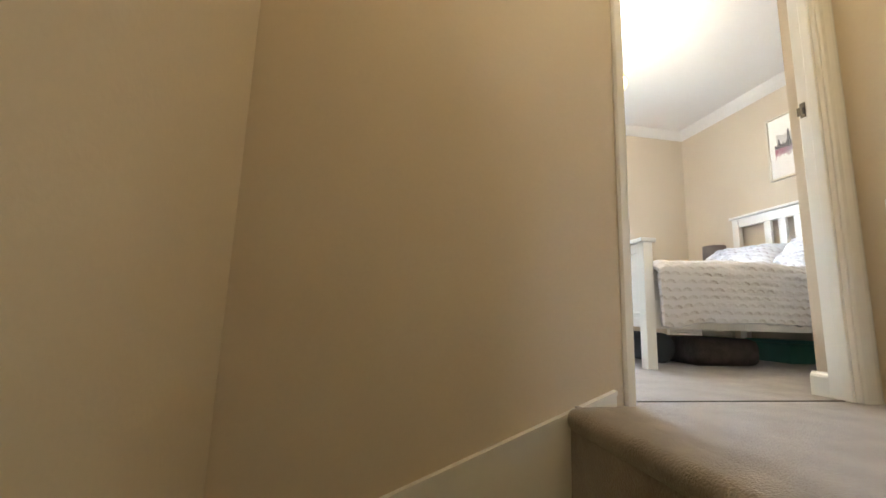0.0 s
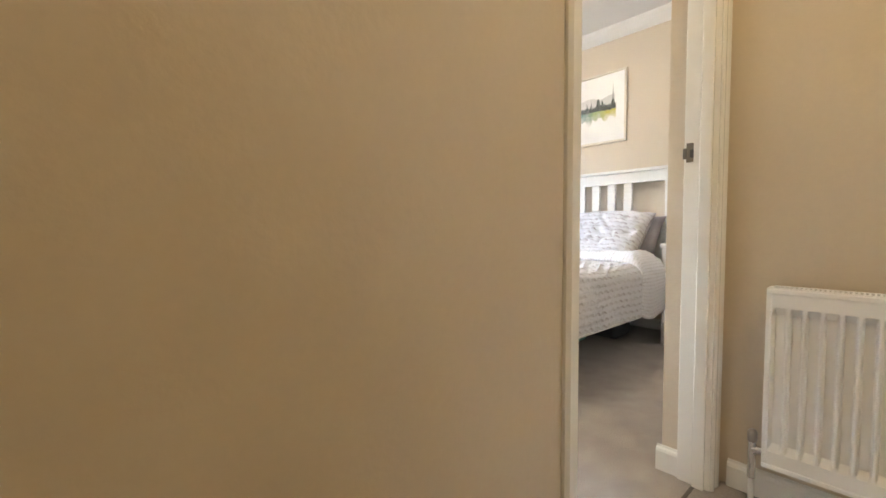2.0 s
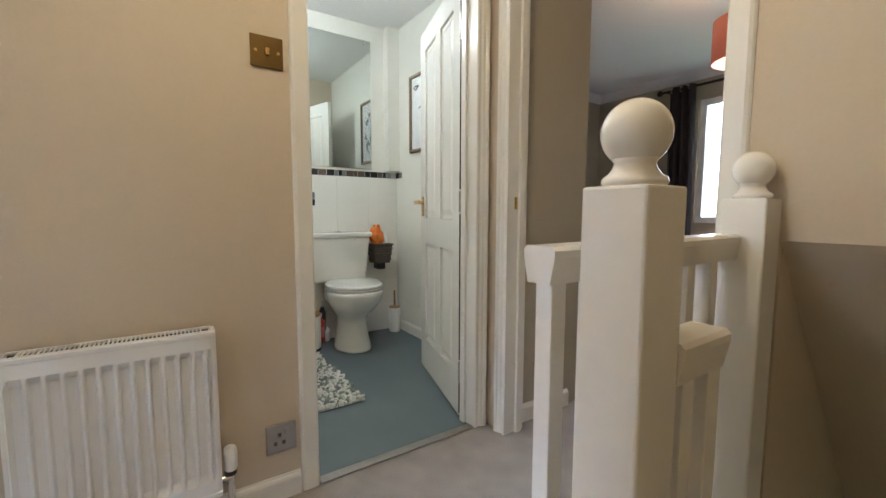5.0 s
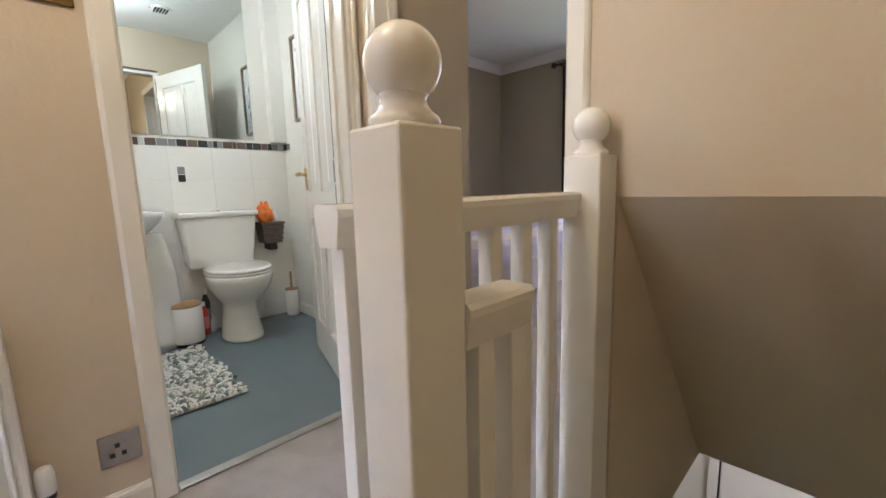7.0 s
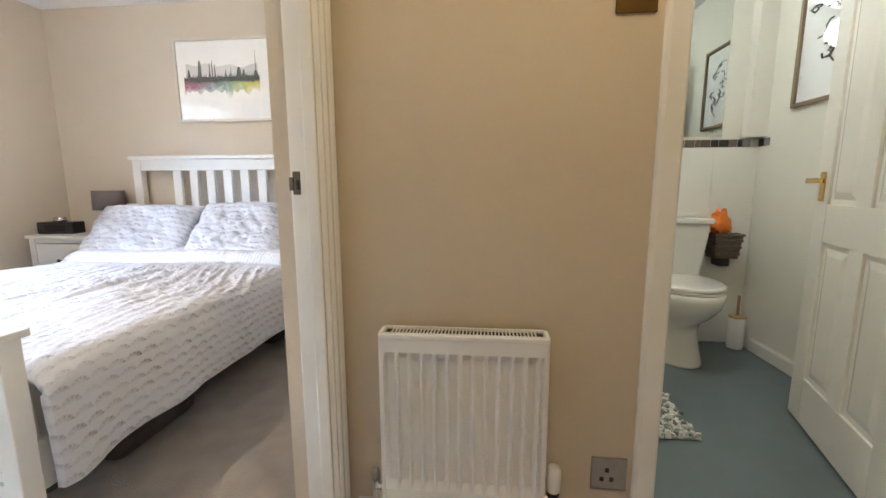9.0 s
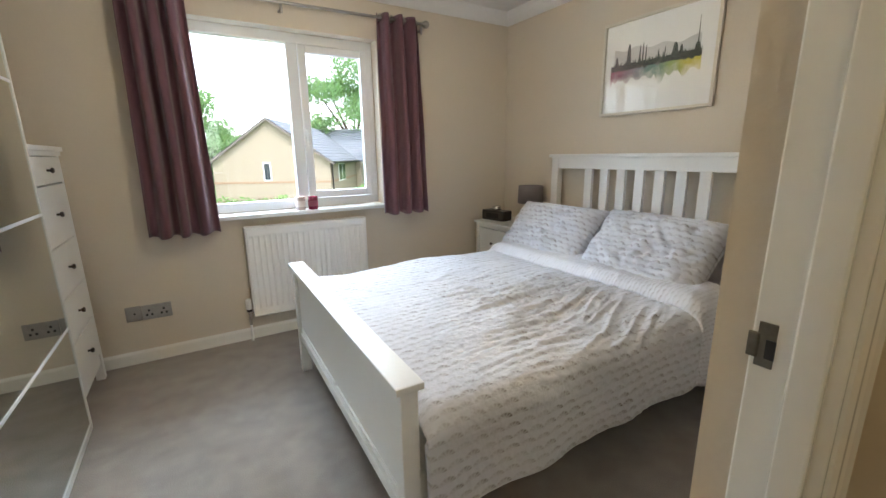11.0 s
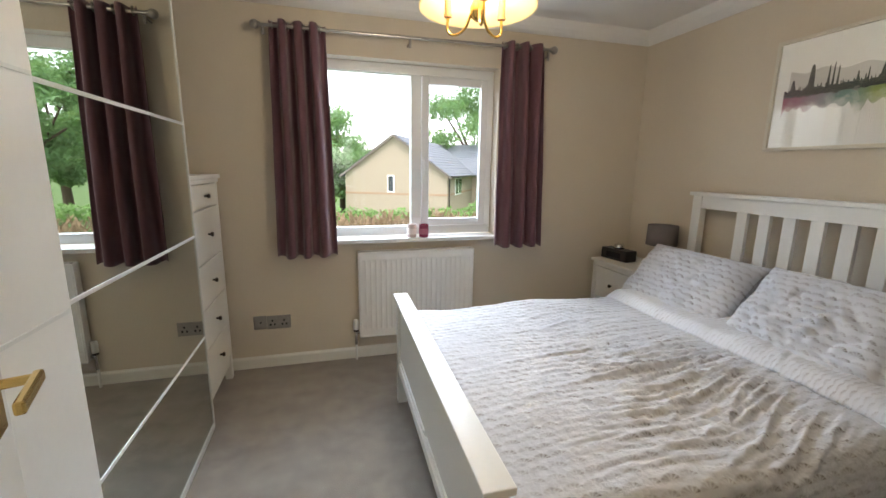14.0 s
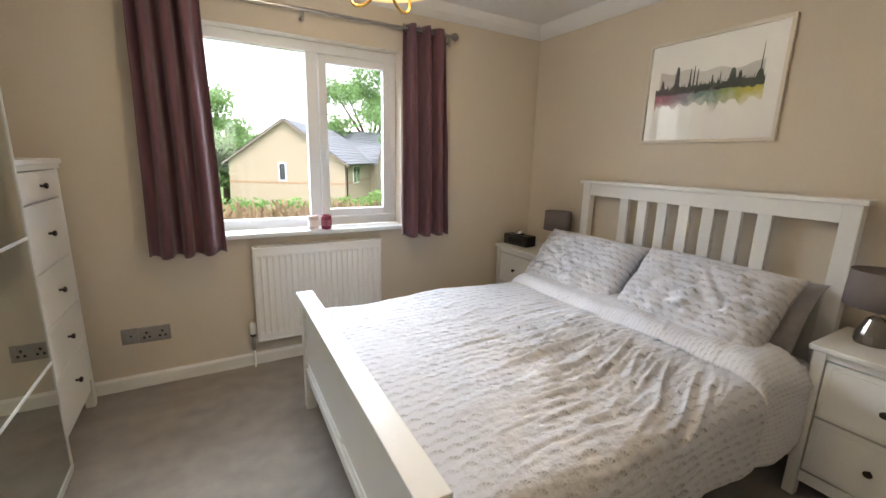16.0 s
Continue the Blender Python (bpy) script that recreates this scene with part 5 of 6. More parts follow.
structure("trim_pipe_boxing", bx(BATH_E - 0.07, BATH_S, 1.275, BATH_E, BATH_S + 0.10, CEILING), PAINT_BATH, "white painted pipe boxing in the corner", "boxing")
wm = thing("wall_mirror", (BATH_E - 0.003, 0.545, 1.285), "large frameless wall mirror over the tiled wall", "mirror")
part("mirror", bx(-0.006, 0.0, 0.0, 0.0, 1.30, 0.955, 0.001), MIRROR, wm)
for y, z in ((0.05, 0.93), (1.25, 0.93), (0.05, 0.03)):
    part("clip", cyl(bmesh.new(), (-0.009, y, z), (0.0, y, z), 0.008, n=12), CHROME, wm)


def loft(bm, rings, n=32):
    rows = [[bm.verts.new((cx + rx * math.cos(2 * math.pi * i / n), cy + ry * math.sin(2 * math.pi * i / n), z)) for i in range(n)] for z, cx, cy, rx, ry in rings]
    for a, b in zip(rows, rows[1:]):
        for i in range(n):
            bm.faces.new((a[i], a[(i + 1) % n], b[(i + 1) % n], b[i]))
    bm.faces.new(rows[0][::-1])
    bm.faces.new(rows[-1])
    return bm


toi = thing("toilet", (3.72, 0.865, 0.0), "white ceramic close-coupled toilet with closed lid", "toilet")
TX, TY = -0.06, -0.035
part("bowl", loft(bmesh.new(), [(z, x + TX, TY, rx, ry) for z, x, rx, ry in ((0.0, 0.04, 0.175, 0.125), (0.015, 0.04, 0.172, 0.122), (0.10, 0.05, 0.150, 0.108), (0.19, 0.05, 0.135, 0.098), (0.235, 0.045, 0.142, 0.105), (0.285, 0.015, 0.182, 0.145), (0.34, -0.005, 0.21, 0.176), (0.39, -0.01, 0.222, 0.190), (0.415, -0.01, 0.224, 0.192), (0.425, -0.01, 0.216, 0.186))]), CERAMIC, toi, smooth=True)
part("seat", loft(bmesh.new(), [(z, TX, TY, rx, ry) for z, rx, ry in ((0.427, 0.222, 0.188), (0.431, 0.228, 0.193), (0.441, 0.228, 0.193), (0.444, 0.222, 0.188))]), CERAMIC, toi, smooth=False)
part("lid", loft(bmesh.new(), [(z, TX, TY, rx, ry) for z, rx, ry in ((0.447, 0.222, 0.188), (0.451, 0.228, 0.193), (0.461, 0.226, 0.191), (0.468, 0.212, 0.178), (0.470, 0.16, 0.13))]), CERAMIC, toi, smooth=False)
cis = bmesh.new()
vs = [cis.verts.new(p) for p in ((0.10, -0.195, 0.45), (0.235, -0.195, 0.45), (0.235, 0.195, 0.45), (0.10, 0.195, 0.45), (0.07, -0.225, 0.775), (0.238, -0.225, 0.775), (0.238, 0.225, 0.775), (0.07, 0.225, 0.775))]
for q in ((3, 2, 1, 0), (4, 5, 6, 7), (0, 1, 5, 4), (1, 2, 6, 5), (2, 3, 7, 6), (3, 0, 4, 7)):
    cis.faces.new([vs[i] for i in q])
bmesh.ops.bevel(cis, geom=list(cis.edges), offset=0.02, segments=3, profile=0.5, affect="EDGES")
part("cistern", cis, CERAMIC, toi, smooth=True)
part("cistern_lid", bx(0.058, -0.236, 0.772, 0.24, 0.236, 0.808, 0.012, 3), CERAMIC, toi)
part("neck", bx(0.11, -0.09, 0.30, 0.235, 0.09, 0.46, 0.02), CERAMIC, toi)
part("flush_button", cyl(bmesh.new(), (0.15, 0, 0.806), (0.15, 0, 0.814), 0.022, n=18), CHROME, toi)

bas = thing("basin", (3.76, 1.44, 0.0), "white ceramic pedestal basin beside the toilet", "basin")
part("bowl", loft(bmesh.new(), [(0.66, 0.06, 0, 0.10, 0.12), (0.72, 0.03, 0, 0.16, 0.20), (0.79, 0.0, 0, 0.205, 0.265), (0.825, 0.0, 0, 0.21, 0.27), (0.830, 0.0, 0, 0.20, 0.26), (0.80, 0.0, 0, 0.16, 0.20), (0.75, 0.02, 0, 0.09, 0.12)]), CERAMIC, bas, smooth=True)
part("pedestal", loft(bmesh.new(), [(0.0, 0.09, -0.15, 0.11, 0.19), (0.05, 0.09, -0.15, 0.10, 0.18), (0.45, 0.09, -0.14, 0.09, 0.17), (0.70, 0.08, -0.1, 0.11, 0.16)]), CERAMIC, bas, smooth=True)
part("tap", cyl(cyl(bmesh.new(), (0.15, 0, 0.82), (0.15, 0, 0.92), 0.014, n=14), (0.15, 0, 0.91), (0.05, 0, 0.90), 0.010, n=14), CHROME, bas)

bn = thing("pedal_bin", (3.80, 1.115, 0.0), "small white pedal bin with a wooden lid", "bin")
part("body", lathe(bmesh.new(), [(0.085, 0.0), (0.088, 0.012), (0.088, 0.235), (0.084, 0.24)], 28), RADWHITE, bn, smooth=True)
part("lid", lathe(bmesh.new(), [(0.086, 0.24), (0.088, 0.246), (0.080, 0.258), (0.02, 0.264)], 28), mat("bamboo_lid", (0.42, 0.25, 0.11), 0.45, var=0.2, scale=30), bn, "bamboo lid", True)
part("foot_ring", lathe(bmesh.new(), [(0.089, 0.0), (0.091, 0.004), (0.091, 0.014), (0.089, 0.016)], 28), BLACK, bn)
part("pedal", bx(-0.115, -0.02, 0.004, -0.08, 0.02, 0.014, 0.003), BLACK, bn)
for x, y, h, r, col, lab in ((3.92, 0.975, 0.30, 0.026, (0.03, 0.03, 0.04), "dark bottle with a white cap behind the bin"), (3.90, 1.0, 0.22, 0.03, (0.55, 0.05, 0.04), "red cleaning bottle behind the bin"), (3.93, 0.955, 0.12, 0.035, (0.70, 0.66, 0.64), "white tub behind the bin")):
    b = thing("bottle", (x, y, 0.0), lab, "bottle")
    part("body", lathe(bmesh.new(), [(r * 0.9, 0.0), (r, 0.006), (r, h * 0.72), (r * 0.5, h * 0.84), (r * 0.45, h * 0.88)], 18), mat("bottle_plastic", col, 0.3), b, smooth=True)
    part("cap", cyl(bmesh.new(), (0, 0, h * 0.88), (0, 0, h), r * 0.52, n=14), WHITE, b)
    part("label", lathe(bmesh.new(), [(r * 1.01, h * 0.2), (r * 1.03, h * 0.21), (r * 1.03, h * 0.55), (r * 1.01, h * 0.56)], 18), mat("bottle_label", tuple(min(0.7, v * 1.5 + 0.15) for v in col), 0.5), b)
br = thing("toilet_brush", (3.875, 0.405, 0.0), "white toilet brush holder with a wooden handle", "toilet brush")
part("holder", lathe(bmesh.new(), [(0.042, 0.0), (0.045, 0.006), (0.045, 0.19), (0.040, 0.195)], 24), RADWHITE, br, smooth=True)
part("lid", lathe(bmesh.new(), [(0.046, 0.195), (0.046, 0.202), (0.02, 0.208)], 24), mat("bamboo_brush_lid", (0.42, 0.27, 0.13), 0.5), br)
part("handle", cyl(bmesh.new(), (0, 0, 0.2), (0, 0, 0.33), 0.008, n=12), mat("wood_handle", (0.35, 0.22, 0.11), 0.5), br)
pot = thing("wall_basket", (BATH_E - 0.016, 0.515, 0.56), "dark woven wall basket holding cloths and bottles", "basket")
WICK = mat("dark_wicker", (0.12, 0.095, 0.075), 0.8, var=0.4, scale=60, bump=0.6)
for k in range(7):
    z = 0.02 * k
    g = 0.004 * (k % 2)
    part("woven_band", bx(-0.115 - g - 0.002 * k, -0.065 - g - 0.002 * k, z, 0.0, 0.065 + g + 0.002 * k, z + 0.0195, 0.004, 1), WICK, pot)
part("rim", bx(-0.135, -0.085, 0.136, 0.0, 0.085, 0.15, 0.005), WICK, pot)
part("bracket", bx(-0.10, -0.03, -0.05, 0.0, 0.03, 0.0, 0.008), BLACK, pot)
oc = thing("cloth", (BATH_E - 0.075, 0.545, 0.70), "crumpled orange cleaning cloth in the basket", "cloth")


def crumple(a, c):
    u, v = 2 * math.pi * a, math.pi * (0.02 + 0.96 * c)
    r = 0.055 + 0.030 * noise.noise(Vector((math.cos(u) * 2.2, math.sin(u) * 2.2, c * 5 + 2)))
    return (r * 0.8 * math.sin(v) * math.cos(u), r * math.sin(v) * math.sin(u), 0.065 + r * 1.25 * math.cos(v)), (a, c)


o = grid_mesh("fold", 36, 18, crumple, mat("orange_cloth", (0.80, 0.22, 0.03), 0.8, bump=0.4))
o.parent = oc
wb = thing("bottle", (BATH_E - 0.07, 0.475, 0.70), "white plastic bottle in the wall basket", "bottle")
part("body", lathe(bmesh.new(), [(0.022, 0.0), (0.024, 0.01), (0.024, 0.05), (0.012, 0.07), (0.012, 0.085)], 16), WHITE, wb, smooth=True)
part("cap", cyl(bmesh.new(), (0, 0, 0.085), (0, 0, 0.10), 0.013, n=14), WHITE, wb)

bp2 = thing("picture", (3.30, BATH_S + 0.001, 1.395), "framed black ink drawing on the bathroom wall", "picture")
FR2 = mat("pewter_brown_frame", (0.22, 0.16, 0.10), 0.4, 0.4, var=0.1)
for x0, x1, z0, z1 in ((0, 0.415, 0, 0.02), (0, 0.415, 0.53, 0.55), (0, 0.02, 0.02, 0.53), (0.395, 0.415, 0.02, 0.53)):
    part("frame", bx(x0, 0.0, z0, x1, 0.024, z1, 0.003), FR2, bp2)
part("paper", bx(0.02, 0.0, 0.02, 0.395, 0.008, 0.53), PAPER, bp2)
INK2 = mat("black_drawing_ink", (0.02, 0.02, 0.02), 0.7)
rk = random.Random(3)
for k in range(11):
    bm = bmesh.new()
    cx, cz = 0.11 + 0.19 * rk.random(), 0.08 + 0.038 * k
    prev = Vector((cx, 0.0095, cz))
    for j in range(7):
        nxt = prev + Vector((rk.uniform(-0.035, 0.035), 0, rk.uniform(-0.02, 0.03)))
        nxt.x = min(0.36, max(0.06, nxt.x))
        nxt.z = min(0.50, max(0.05, nxt.z))
        if (nxt - prev).length > 0.004:
            cyl(bm, prev, nxt, 0.0022 + 0.003 * rk.random(), n=5)
        prev = nxt
    part("ink_stroke", bm, INK2, bp2)
g2 = part("glazing", bx(0.02, 0.014, 0.02, 0.395, 0.0155, 0.53), GLASS, bp2)
g2.visible_shadow = False

mt = thing("bath_mat", (2.86, 1.10, -0.003), "shaggy bath mat flecked white, grey and green", "mat")
part("backing", bx(0.0, 0.0, 0.0, 0.78, 0.55, 0.012, 0.005), mat("mat_backing", (0.45, 0.46, 0.44), 0.9), mt)
rg = random.Random(11)
TUFT = [mat("tuft_white", (0.75, 0.74, 0.70), 0.95), mat("tuft_grey", (0.24, 0.26, 0.26), 0.95), mat("tuft_green", (0.30, 0.36, 0.31), 0.95)]
for m_, cnt in zip(TUFT, (1500, 500, 420)):
    vs, fs = [], []
    for k in range(cnt):
        x, y = rg.uniform(0.0, 0.78), rg.uniform(0.0, 0.55)
        r, h = rg.uniform(0.010, 0.016), rg.uniform(0.018, 0.034)
        lx, ly = rg.uniform(-0.014, 0.014), rg.uniform(-0.014, 0.014)
        b0 = len(vs)
        a0 = rg.uniform(0, 6.3)
        for i in range(4):
            vs.append((x + r * math.cos(a0 + i * 1.571), y + r * math.sin(a0 + i * 1.571), 0.008))
        for i in range(4):
            vs.append((x + lx + r * 0.7 * math.cos(a0 + i * 1.571), y + ly + r * 0.7 * math.sin(a0 + i * 1.571), h))
        for i in range(4):
            fs.append((b0 + i, b0 + (i + 1) % 4, b0 + 4 + (i + 1) % 4, b0 + 4 + i))
        fs.append((b0 + 4, b0 + 5, b0 + 6, b0 + 7))
    me = bpy.data.meshes.new("shag")
    me.from_pydata(vs, [], fs)
    me.materials.append(m_)
    o = new("shag", me)
    o.parent = mt
    tagged(o, kind="stuff")
vent = thing("ceiling_vent", (3.05, 0.82, CEILING), "small round white extractor vent in the bathroom ceiling", "vent")
part("rim", lathe(bmesh.new(), [(0.07, -0.012), (0.075, -0.008), (0.075, 0.0)], 28), WHITE, vent)
for k in range(5):
    part("slat", bx(-0.05, -0.045 + 0.02 * k, -0.018, 0.05, -0.037 + 0.02 * k, -0.012), DARK, vent)
bl = thing("ceiling_light", (3.2, 1.3, CEILING), "round opal ceiling light in the bathroom", "lamp")
part("base", lathe(bmesh.new(), [(0.11, -0.02), (0.115, 0.0)], 32), WHITE, bl)
lt = part("diffuser", lathe(bmesh.new(), [(0.02, -0.085), (0.07, -0.075), (0.10, -0.05), (0.108, -0.02)], 32), glow("lit_opal_glass", (1.0, 0.95, 0.82), 1.6, (0.8, 0.8, 0.75)), bl, "lit opal glass", True)

# ---- second bedroom ----
w2 = tagged(new("window_2"), "white framed window of the second bedroom", "window", kind="structure")
for x0, x1, z0, z1 in ((1.85, 3.05, 0.85, 0.91), (1.85, 3.05, 2.02, 2.08), (1.85, 1.91, 0.91, 2.02), (2.99, 3.05, 0.91, 2.02), (2.40, 2.46, 0.91, 2.02)):
    part("window_frame", bx(x0, -2.68, z0, x1, -2.63, z1, 0.004), UPVC, w2)
for a, b in ((1.91, 2.40), (2.46, 2.99)):
    g = part("pane", bx(a, -2.66, 0.91, b, -2.655, 2.02), GLASS, w2)
    g.visible_shadow = False
DARKCLOTH = mat("dark_brown_curtain_cloth", (0.030, 0.022, 0.020), 0.9, var=0.1, bump=0.3, bscale=400)
curtain(3.04, 3.30, 2.22, 0.25, 3, "dark brown eyelet curtain in the second bedroom", 0.05, -2.50, DARKCLOTH, 9)
p2 = thing("curtain_pole", (0, -2.50, 2.20), "dark curtain pole in the second bedroom", "curtain pole")
part("pole", cyl(bmesh.new(), (1.6, 0, 0), (3.38, 0, 0), 0.012, n=14), KNOB, p2)
bm = bmesh.new()
bmesh.ops.create_uvsphere(bm, u_segments=16, v_segments=10, radius=0.03)
bmesh.ops.translate(bm, vec=(3.40, 0, 0), verts=bm.verts)
part("finial", bm, KNOB, p2, smooth=True)
part("bracket", cyl(bmesh.new(), (3.34, 0, 0), (3.34, -0.10, 0), 0.008, n=10), KNOB, p2)
TERRA = glow("terracotta_lampshade", (0.85, 0.22, 0.10), 0.03, (0.55, 0.15, 0.08))
l2 = thing("pendant_lamp", (1.955, -0.74, 0.0), "terracotta drum pendant lamp, lit, in the second bedroom", "lamp")
bm = bmesh.new()
rows = [[bm.verts.new((0.17 * q * math.cos(2 * math.pi * i / 40), 0.17 * q * math.sin(2 * math.pi * i / 40), z)) for i in range(40)] for q, z in ((1.0, 1.765), (1.0, 1.985), (0.98, 1.985), (0.98, 1.765))]
for k in range(4):
    a, b = rows[k], rows[(k + 1) % 4]
    for i in range(40):
        bm.faces.new((a[i], a[(i + 1) % 40], b[(i + 1) % 40], b[i]))
part("shade", bm, TERRA, l2, "terracotta cloth drum shade", True)
part("diffuser", cyl(bmesh.new(), (0, 0, 1.768), (0, 0, 1.774), 0.166, n=40), glow("lit_cream_diffuser", (1.0, 0.75, 0.42), 0.3, (0.8, 0.7, 0.5)), l2, "lit cream diffuser")
part("flex", cyl(bmesh.new(), (0, 0, 1.985), (0, 0, CEILING), 0.004, n=8), WHITE, l2)
b2 = thing("bed", (2.78, -1.85, 0.0), "pale bed with lilac bedding in the second bedroom", "bed")
part("base", bx(0, 0, 0.05, 1.38, 1.95, 0.34, 0.02), mat("pale_bed_base", (0.55, 0.53, 0.55), 0.8), b2)
part("mattress", bx(0.01, 0.01, 0.34, 1.37, 1.94, 0.58, 0.06, 3), MATTRESS, b2)
part("headboard", bx(0.0, 1.95, 0.05, 1.38, 2.0, 0.95, 0.02), mat("pale_grey_headboard", (0.50, 0.48, 0.50), 0.8), b2)
LILAC = mat("lilac_bedding", (0.55, 0.53, 0.62), 0.9, var=0.08, bump=0.3)
q2 = thing("duvet", (2.75, -1.87, 0.0), "pale lilac duvet on the second bed", "bedding")


def quilt(a, c):
    x, y = 1.44 * a, 1.55 * c
    e = min(a, 1 - a) * 1.44
    z = 0.62 + 0.03 * noise.noise(Vector((x * 4, y * 4, 8))) - 0.30 * max(0, 1 - e / 0.10) ** 2
    return (x, y, z), (x, y)


o = grid_mesh("cover", 50, 50, quilt, LILAC, 0.03)
o.parent = q2
pillow((2.78 + 0.36, -0.10, 0.72), 180, 48, 0.62, 0.42, 0.15, LILAC, "lilac pillow propped on the second bed", 12)
pillow((2.78 + 1.02, -0.10, 0.72), 180, 48, 0.62, 0.42, 0.15, LILAC, "lilac pillow on the second bed", 14)

# ---- outside ----
GZ = -2.6
g = bmesh.new()
bmesh.ops.create_grid(g, x_segments=4, y_segments=4, size=1500)
bmesh.ops.translate(g, vec=(0, 0, GZ), verts=g.verts)
structure("ground", g, GRASS, "grass and gardens round the house", "ground")


VERGE = mat("grey_brown_verge_board", (0.22, 0.19, 0.17), 0.8)


def house(at, rz, w, d, eave, ridge, label, wins, side_wins):
    """A gabled brick house; gable along local x at y = 0, ridge along y."""
    h = thing("house", at, label, "house", rz)
    bm = bmesh.new()
    A_ = [bm.verts.new(p) for p in ((0, 0, 0), (w, 0, 0), (w, 0, eave), (w / 2, 0, ridge), (0, 0, eave))]
    B_ = [bm.verts.new((v.co.x, d, v.co.z)) for v in A_]
    bm.faces.new(A_)
    bm.faces.new(B_[::-1])
    for i in range(5):
        bm.faces.new((A_[i], A_[(i + 1) % 5], B_[(i + 1) % 5], B_[i]))
    part("wall", bm, BRICK, h)
    part("brick_band", bx(-0.01, -0.012, eave - 1.10, w + 0.012, d, eave - 1.0), mat("brown_brick_band", (0.36, 0.24, 0.16), 0.9), h, "darker brick band")
    for s in (-1, 1):
        bm = bmesh.new()
        run = Vector((s * (w / 2 + 0.25), 0, -(ridge - eave) * (w / 2 + 0.25) / (w / 2)))
        top = Vector((w / 2, -0.2, ridge + 0.08))
        n = 14
        for k in range(n):
            p = top + run * (k / n)
            q = top + run * ((k + 1.15) / n)
            up = Vector((0, 0, 0.03))
            va = [bm.verts.new(c) for c in (p, q + up * 1.5, q + up * 1.5 + Vector((0, d + 0.4, 0)), p + Vector((0, d + 0.4, 0)))]
            bm.faces.new(va)
            vb = [bm.verts.new(c) for c in (q + up * 1.5, q - up, q - up + Vector((0, d + 0.4, 0)), q + up * 1.5 + Vector((0, d + 0.4, 0)))]
            bm.faces.new(vb)
        part("roof", bm, SLATE, h, "grey tiled roof slope")
        part("fascia", sweep(bmesh.new(), [(0, 0), (0, -0.10), (0.03, -0.10), (0.03, 0)], top + Vector((0, 0, -0.02)), top + run + Vector((0, 0, -0.02)), (0, 1, 0), (0, 0, 1)), VERGE, h)
    for x, z, ww, hh in wins:
        wn = part("window", bx(x - ww / 2, -0.03, z, x + ww / 2, 0.02, z + hh, 0.01), UPVC, h)
        part("pane", bx(x - ww / 2 + 0.07, -0.04, z + 0.07, x + ww / 2 - 0.07, -0.028, z + hh - 0.07), GLASS_DARK, wn)
    for y, z, ww, hh in side_wins:
        wn = part("window", bx(w - 0.02, y - ww / 2, z, w + 0.03, y + ww / 2, z + hh, 0.01), UPVC, h)
        for a in (-1, 1):
            part("pane", bx(w + 0.028, y + a * ww / 4 - ww / 4 + 0.06, z + 0.07, w + 0.04, y + a * ww / 4 + ww / 4 - 0.06, z + hh - 0.07), GLASS_DARK, wn)
    part("gutter", cyl(bmesh.new(), (w + 0.27, -0.2, eave - 0.08), (w + 0.27, d + 0.2, eave - 0.08), 0.06, n=10), BLACK, h)
    part("downpipe", cyl(bmesh.new(), (w + 0.05, 0.25, 0), (w + 0.05, 0.25, eave - 0.05), 0.035, n=8), BLACK, h)
    return h


near_house = house((2.75, 26.46, GZ), -30, 5.96, 13.3, 3.6, 5.65, "buff brick gabled house with a grey tiled roof beyond the hedge", [(2.75, 2.62, 0.42, 0.95)], [(2.65, 2.45, 1.7, 1.0)])
# cross gable on the house's side, its ridge as high as the main one
WY0, WY1, WOUT, EAVE2, RIDGE2, MID2 = 7.1, 13.06, 5.96 + 0.35, 3.6, 5.65, 2.98
bm = bmesh.new()
A_ = [bm.verts.new((WOUT, y, z)) for y, z in ((WY0, 0), (WY1, 0), (WY1, EAVE2), ((WY0 + WY1) / 2, RIDGE2), (WY0, EAVE2))]
B_ = [bm.verts.new((v.co.x - 0.6, v.co.y, v.co.z)) for v in A_]
bm.faces.new(A_)
bm.faces.new(B_[::-1])
for i in range(5):
    bm.faces.new((A_[i], A_[(i + 1) % 5], B_[(i + 1) % 5], B_[i]))
part("wing_wall", bm, BRICK, near_house)
for y0 in (WY0 - 0.25, WY1 + 0.25):
    bm = bmesh.new()
    top = Vector((MID2, (WY0 + WY1) / 2, RIDGE2 + 0.09))
    run = Vector((0, y0 - top.y, -0.688 * abs(y0 - top.y)))
    far = Vector((WOUT + 0.18 - MID2, 0, 0))
    for k in range(14):
        p, q, up = top + run * (k / 14), top + run * ((k + 1.15) / 14), Vector((0, 0, 0.03))
        bm.faces.new([bm.verts.new(c) for c in (p, q + up * 1.5, q + up * 1.5 + far, p + far)])
        bm.faces.new([bm.verts.new(c) for c in (q + up * 1.5, q - up, q - up + far, q + up * 1.5 + far)])
    part("roof", bm, SLATE, near_house, "grey tiled slope of the cross gable")
    part("bargeboard", sweep(bmesh.new(), [(0, 0), (0, -0.12), (0.04, -0.12), (0.04, 0)], top + far + Vector((0, 0, -0.02)), top + far + run + Vector((0, 0, -0.02)), (1, 0, 0), (0, 0, 1)), VERGE, near_house)
wn = part("window", bx(WOUT - 0.02, 9.3, 2.4, WOUT + 0.03, 10.9, 3.4, 0.01), UPVC, near_house)
for y0 in (9.36, 10.13):
    part("pane", bx(WOUT + 0.028, y0, 2.47, WOUT + 0.04, y0 + 0.71, 3.33), GLASS_DARK, wn)


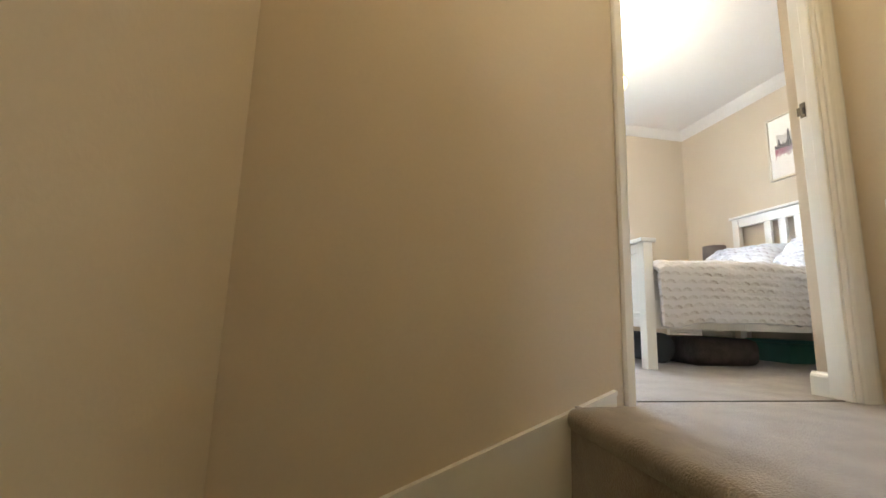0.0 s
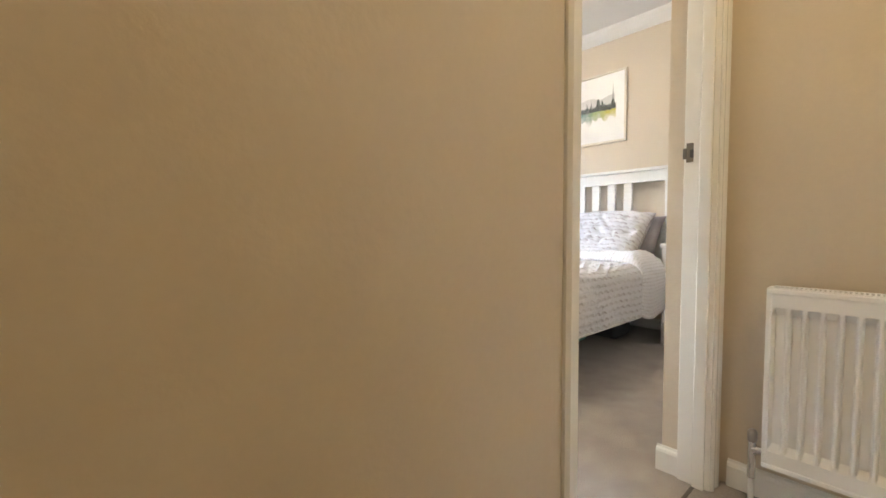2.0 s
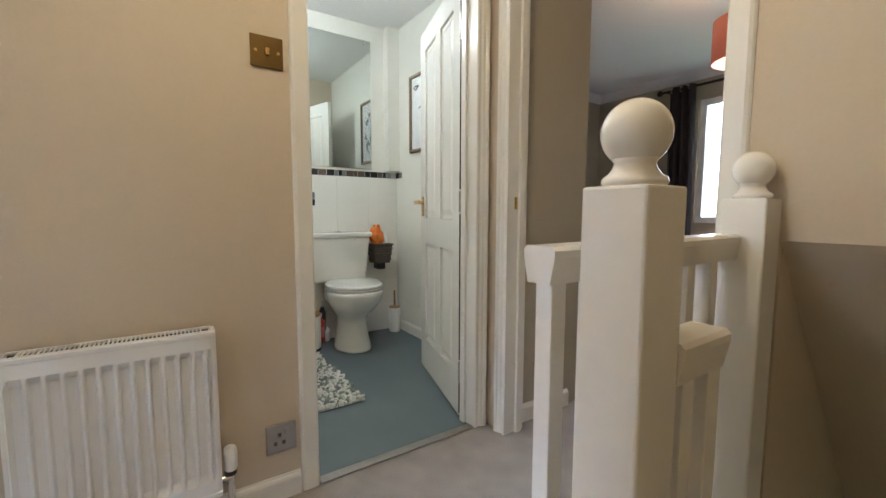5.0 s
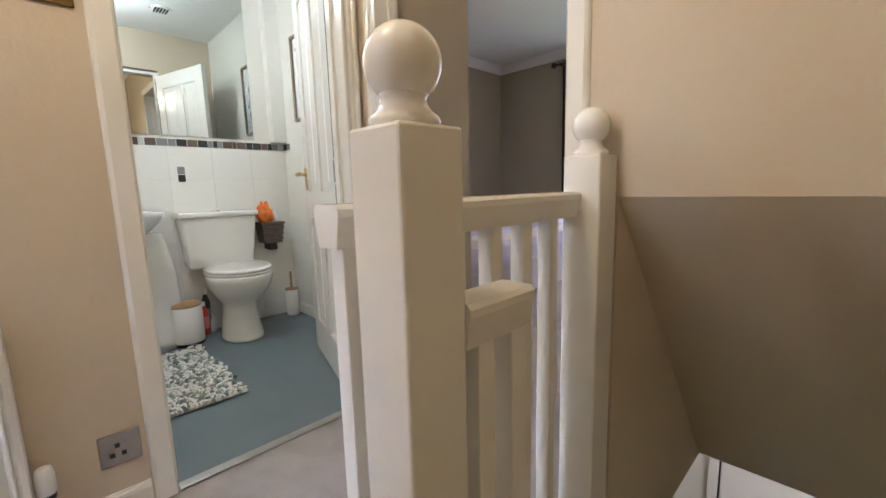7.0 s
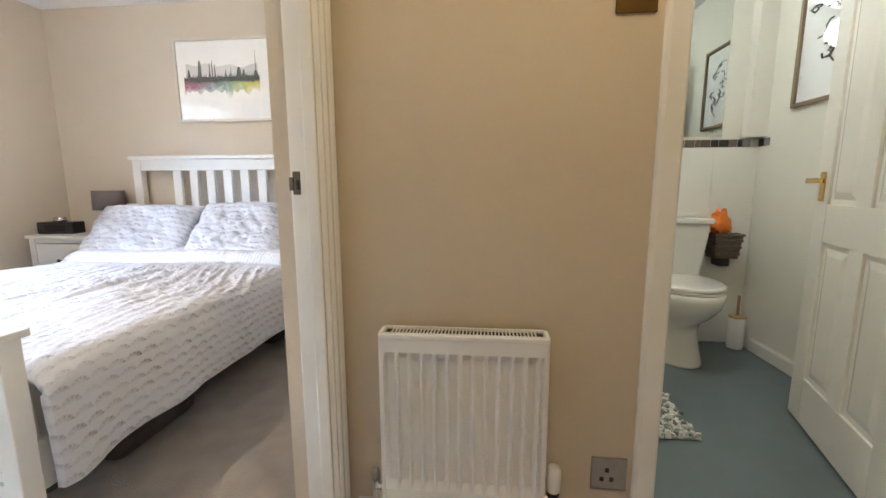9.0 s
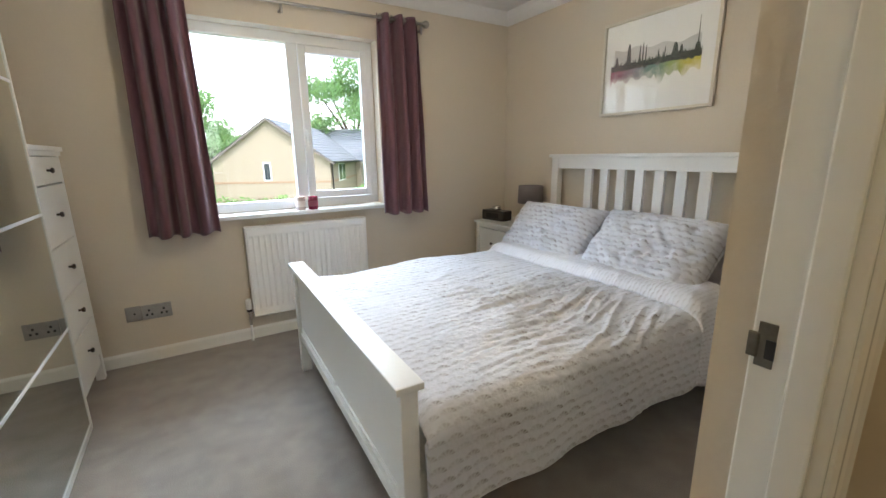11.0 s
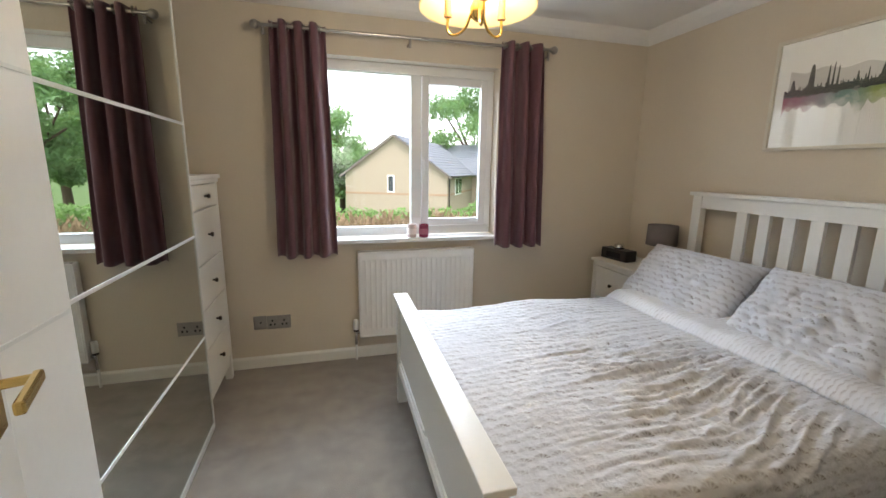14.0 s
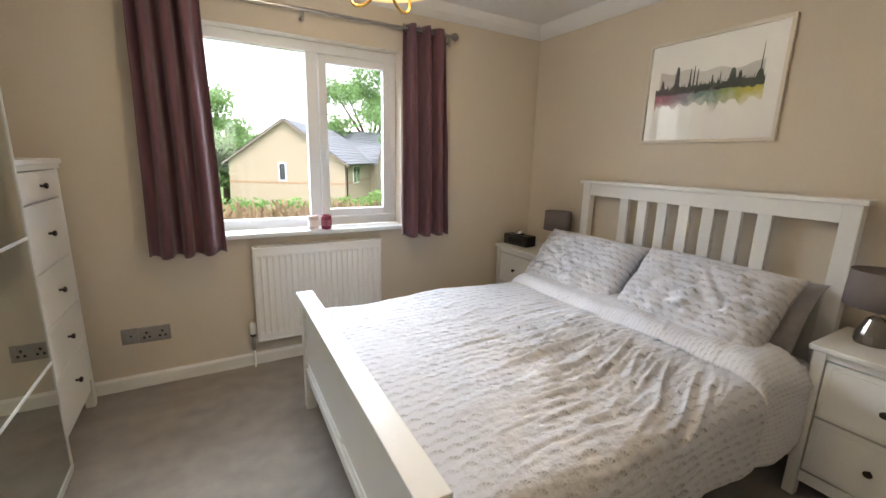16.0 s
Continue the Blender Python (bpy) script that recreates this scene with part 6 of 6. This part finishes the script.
def leaves(rng, centres, count, size):
    vs, fs = [], []
    for c, rad in centres:
        for k in range(count):
            v = Vector((rng.gauss(0, 1), rng.gauss(0, 1), rng.gauss(0, 1))).normalized() * (rng.random() ** 0.45)
            p = Vector(c) + Vector((v.x * rad, v.y * rad, v.z * rad * 0.75))
            s = size * rng.uniform(0.6, 1.3)
            q = Euler((rng.uniform(-1.2, 1.2), rng.uniform(-1.2, 1.2), rng.uniform(0, 6.3))).to_matrix()
            b0 = len(vs)
            for dx, dy in ((-1, 0), (-0.3, -0.5), (0.6, -0.4), (1, 0), (0.5, 0.5), (-0.4, 0.45)):
                vs.append(p + q @ Vector((dx * s, dy * s, 0.15 * s * abs(dx))))
            fs.append(tuple(range(b0, b0 + 6)))
    me = bpy.data.meshes.new("crown")
    me.from_pydata(vs, [], fs)
    return me


def tree(at, height, spread, seed, material, label, clumps=16, per=230, size=0.16):
    rng = random.Random(seed)
    t = thing("tree", at, label, "tree")
    bm = bmesh.new()
    th = height * 0.45
    cyl(bm, (0, 0, 0), (0.1, 0, th), 0.045 * height * 0.6, 0.02 * height, 12)
    cs = []
    for k in range(clumps):
        a = rng.uniform(0, 6.283)
        r = spread * rng.random() ** 0.5
        z = height * (0.28 + 0.66 * rng.random() * (1 - 0.45 * (r / spread) ** 2))
        c = (r * math.cos(a), r * math.sin(a), z)
        cs.append((c, spread * rng.uniform(0.26, 0.44)))
        if k < 9:
            cyl(bm, (0.07, 0, th * rng.uniform(0.7, 1.0)), c, 0.012 * height, 0.003 * height, 7)
    part("trunk", bm, BARK, t)
    me = leaves(rng, cs, per, size)
    me.materials.append(material)
    o = new("crown", me)
    o.parent = t
    tagged(o, "uneven leafy crown")
    return t


for k, (x, y, h, sp, m_, lab) in enumerate((
        (-0.6, 27.0, 6.2, 2.2, LEAF, "bright green leafy tree beside the house"),
        (-2.2, 27.0, 7.5, 3.0, LEAF, "broad green tree beyond the hedge"),
        (2.7, 32.0, 8.2, 2.6, LEAF2, "dark green tree behind the house"),
        (13.2, 35.0, 12.6, 3.6, LEAF2, "tall dark green tree behind the roof"),
        (17.5, 36.0, 11.5, 3.5, LEAF2, "tall green tree behind the roof"),
        (14.6, 17.5, 8.4, 2.3, LEAF, "large leafy garden tree"),
        (14.2, 26.5, 9.5, 2.8, LEAF2, "dense dark green garden tree"),
        (16.0, 19.0, 9.0, 3.3, LEAF2, "broad dark garden tree"))):
    tree((x, y, GZ), h, sp, 40 + k, m_, lab, 30, 480, 0.12)

hd = thing("hedge", (0, 0, 0), "clipped garden hedge with bare brown twigs below green tops", "hedge")
rng = random.Random(77)
vs, fs = [], []
for k in range(9000):
    x, z = rng.uniform(-9, 22), rng.uniform(-1.3, -0.28)
    y = 14.2 + 0.05 * x + rng.uniform(-0.35, 0.35)
    l, w = rng.uniform(0.15, 0.45), rng.uniform(0.012, 0.03)
    a, b = rng.uniform(-0.7, 0.7), rng.uniform(-0.5, 0.5)
    b0 = len(vs)
    vs += [(x - w, y, z), (x + w, y, z), (x + w + a * l, y + b * l, z + l), (x - w + a * l, y + b * l, z + l)]
    fs.append((b0, b0 + 1, b0 + 2, b0 + 3))
me = bpy.data.meshes.new("twigs")
me.from_pydata(vs, [], fs)
me.materials.append(HEDGE)
o = new("twigs", me)
o.parent = hd
tagged(o, kind="stuff")
part("core", bx(-9, 14.3, GZ, 22, 14.9, -0.45, 0.1), HEDGE, hd)
me = leaves(rng, [((-9 + 0.5 * k, 14.6 + 0.02 * k + rng.uniform(-0.3, 0.3), -0.20 + 0.12 * rng.random() + (0.22 if 30 < k < 40 else 0)), 0.36) for k in range(62)], 130, 0.07)
me.materials.append(LEAF)
o = new("foliage", me)
o.parent = hd
tagged(o, kind="stuff")
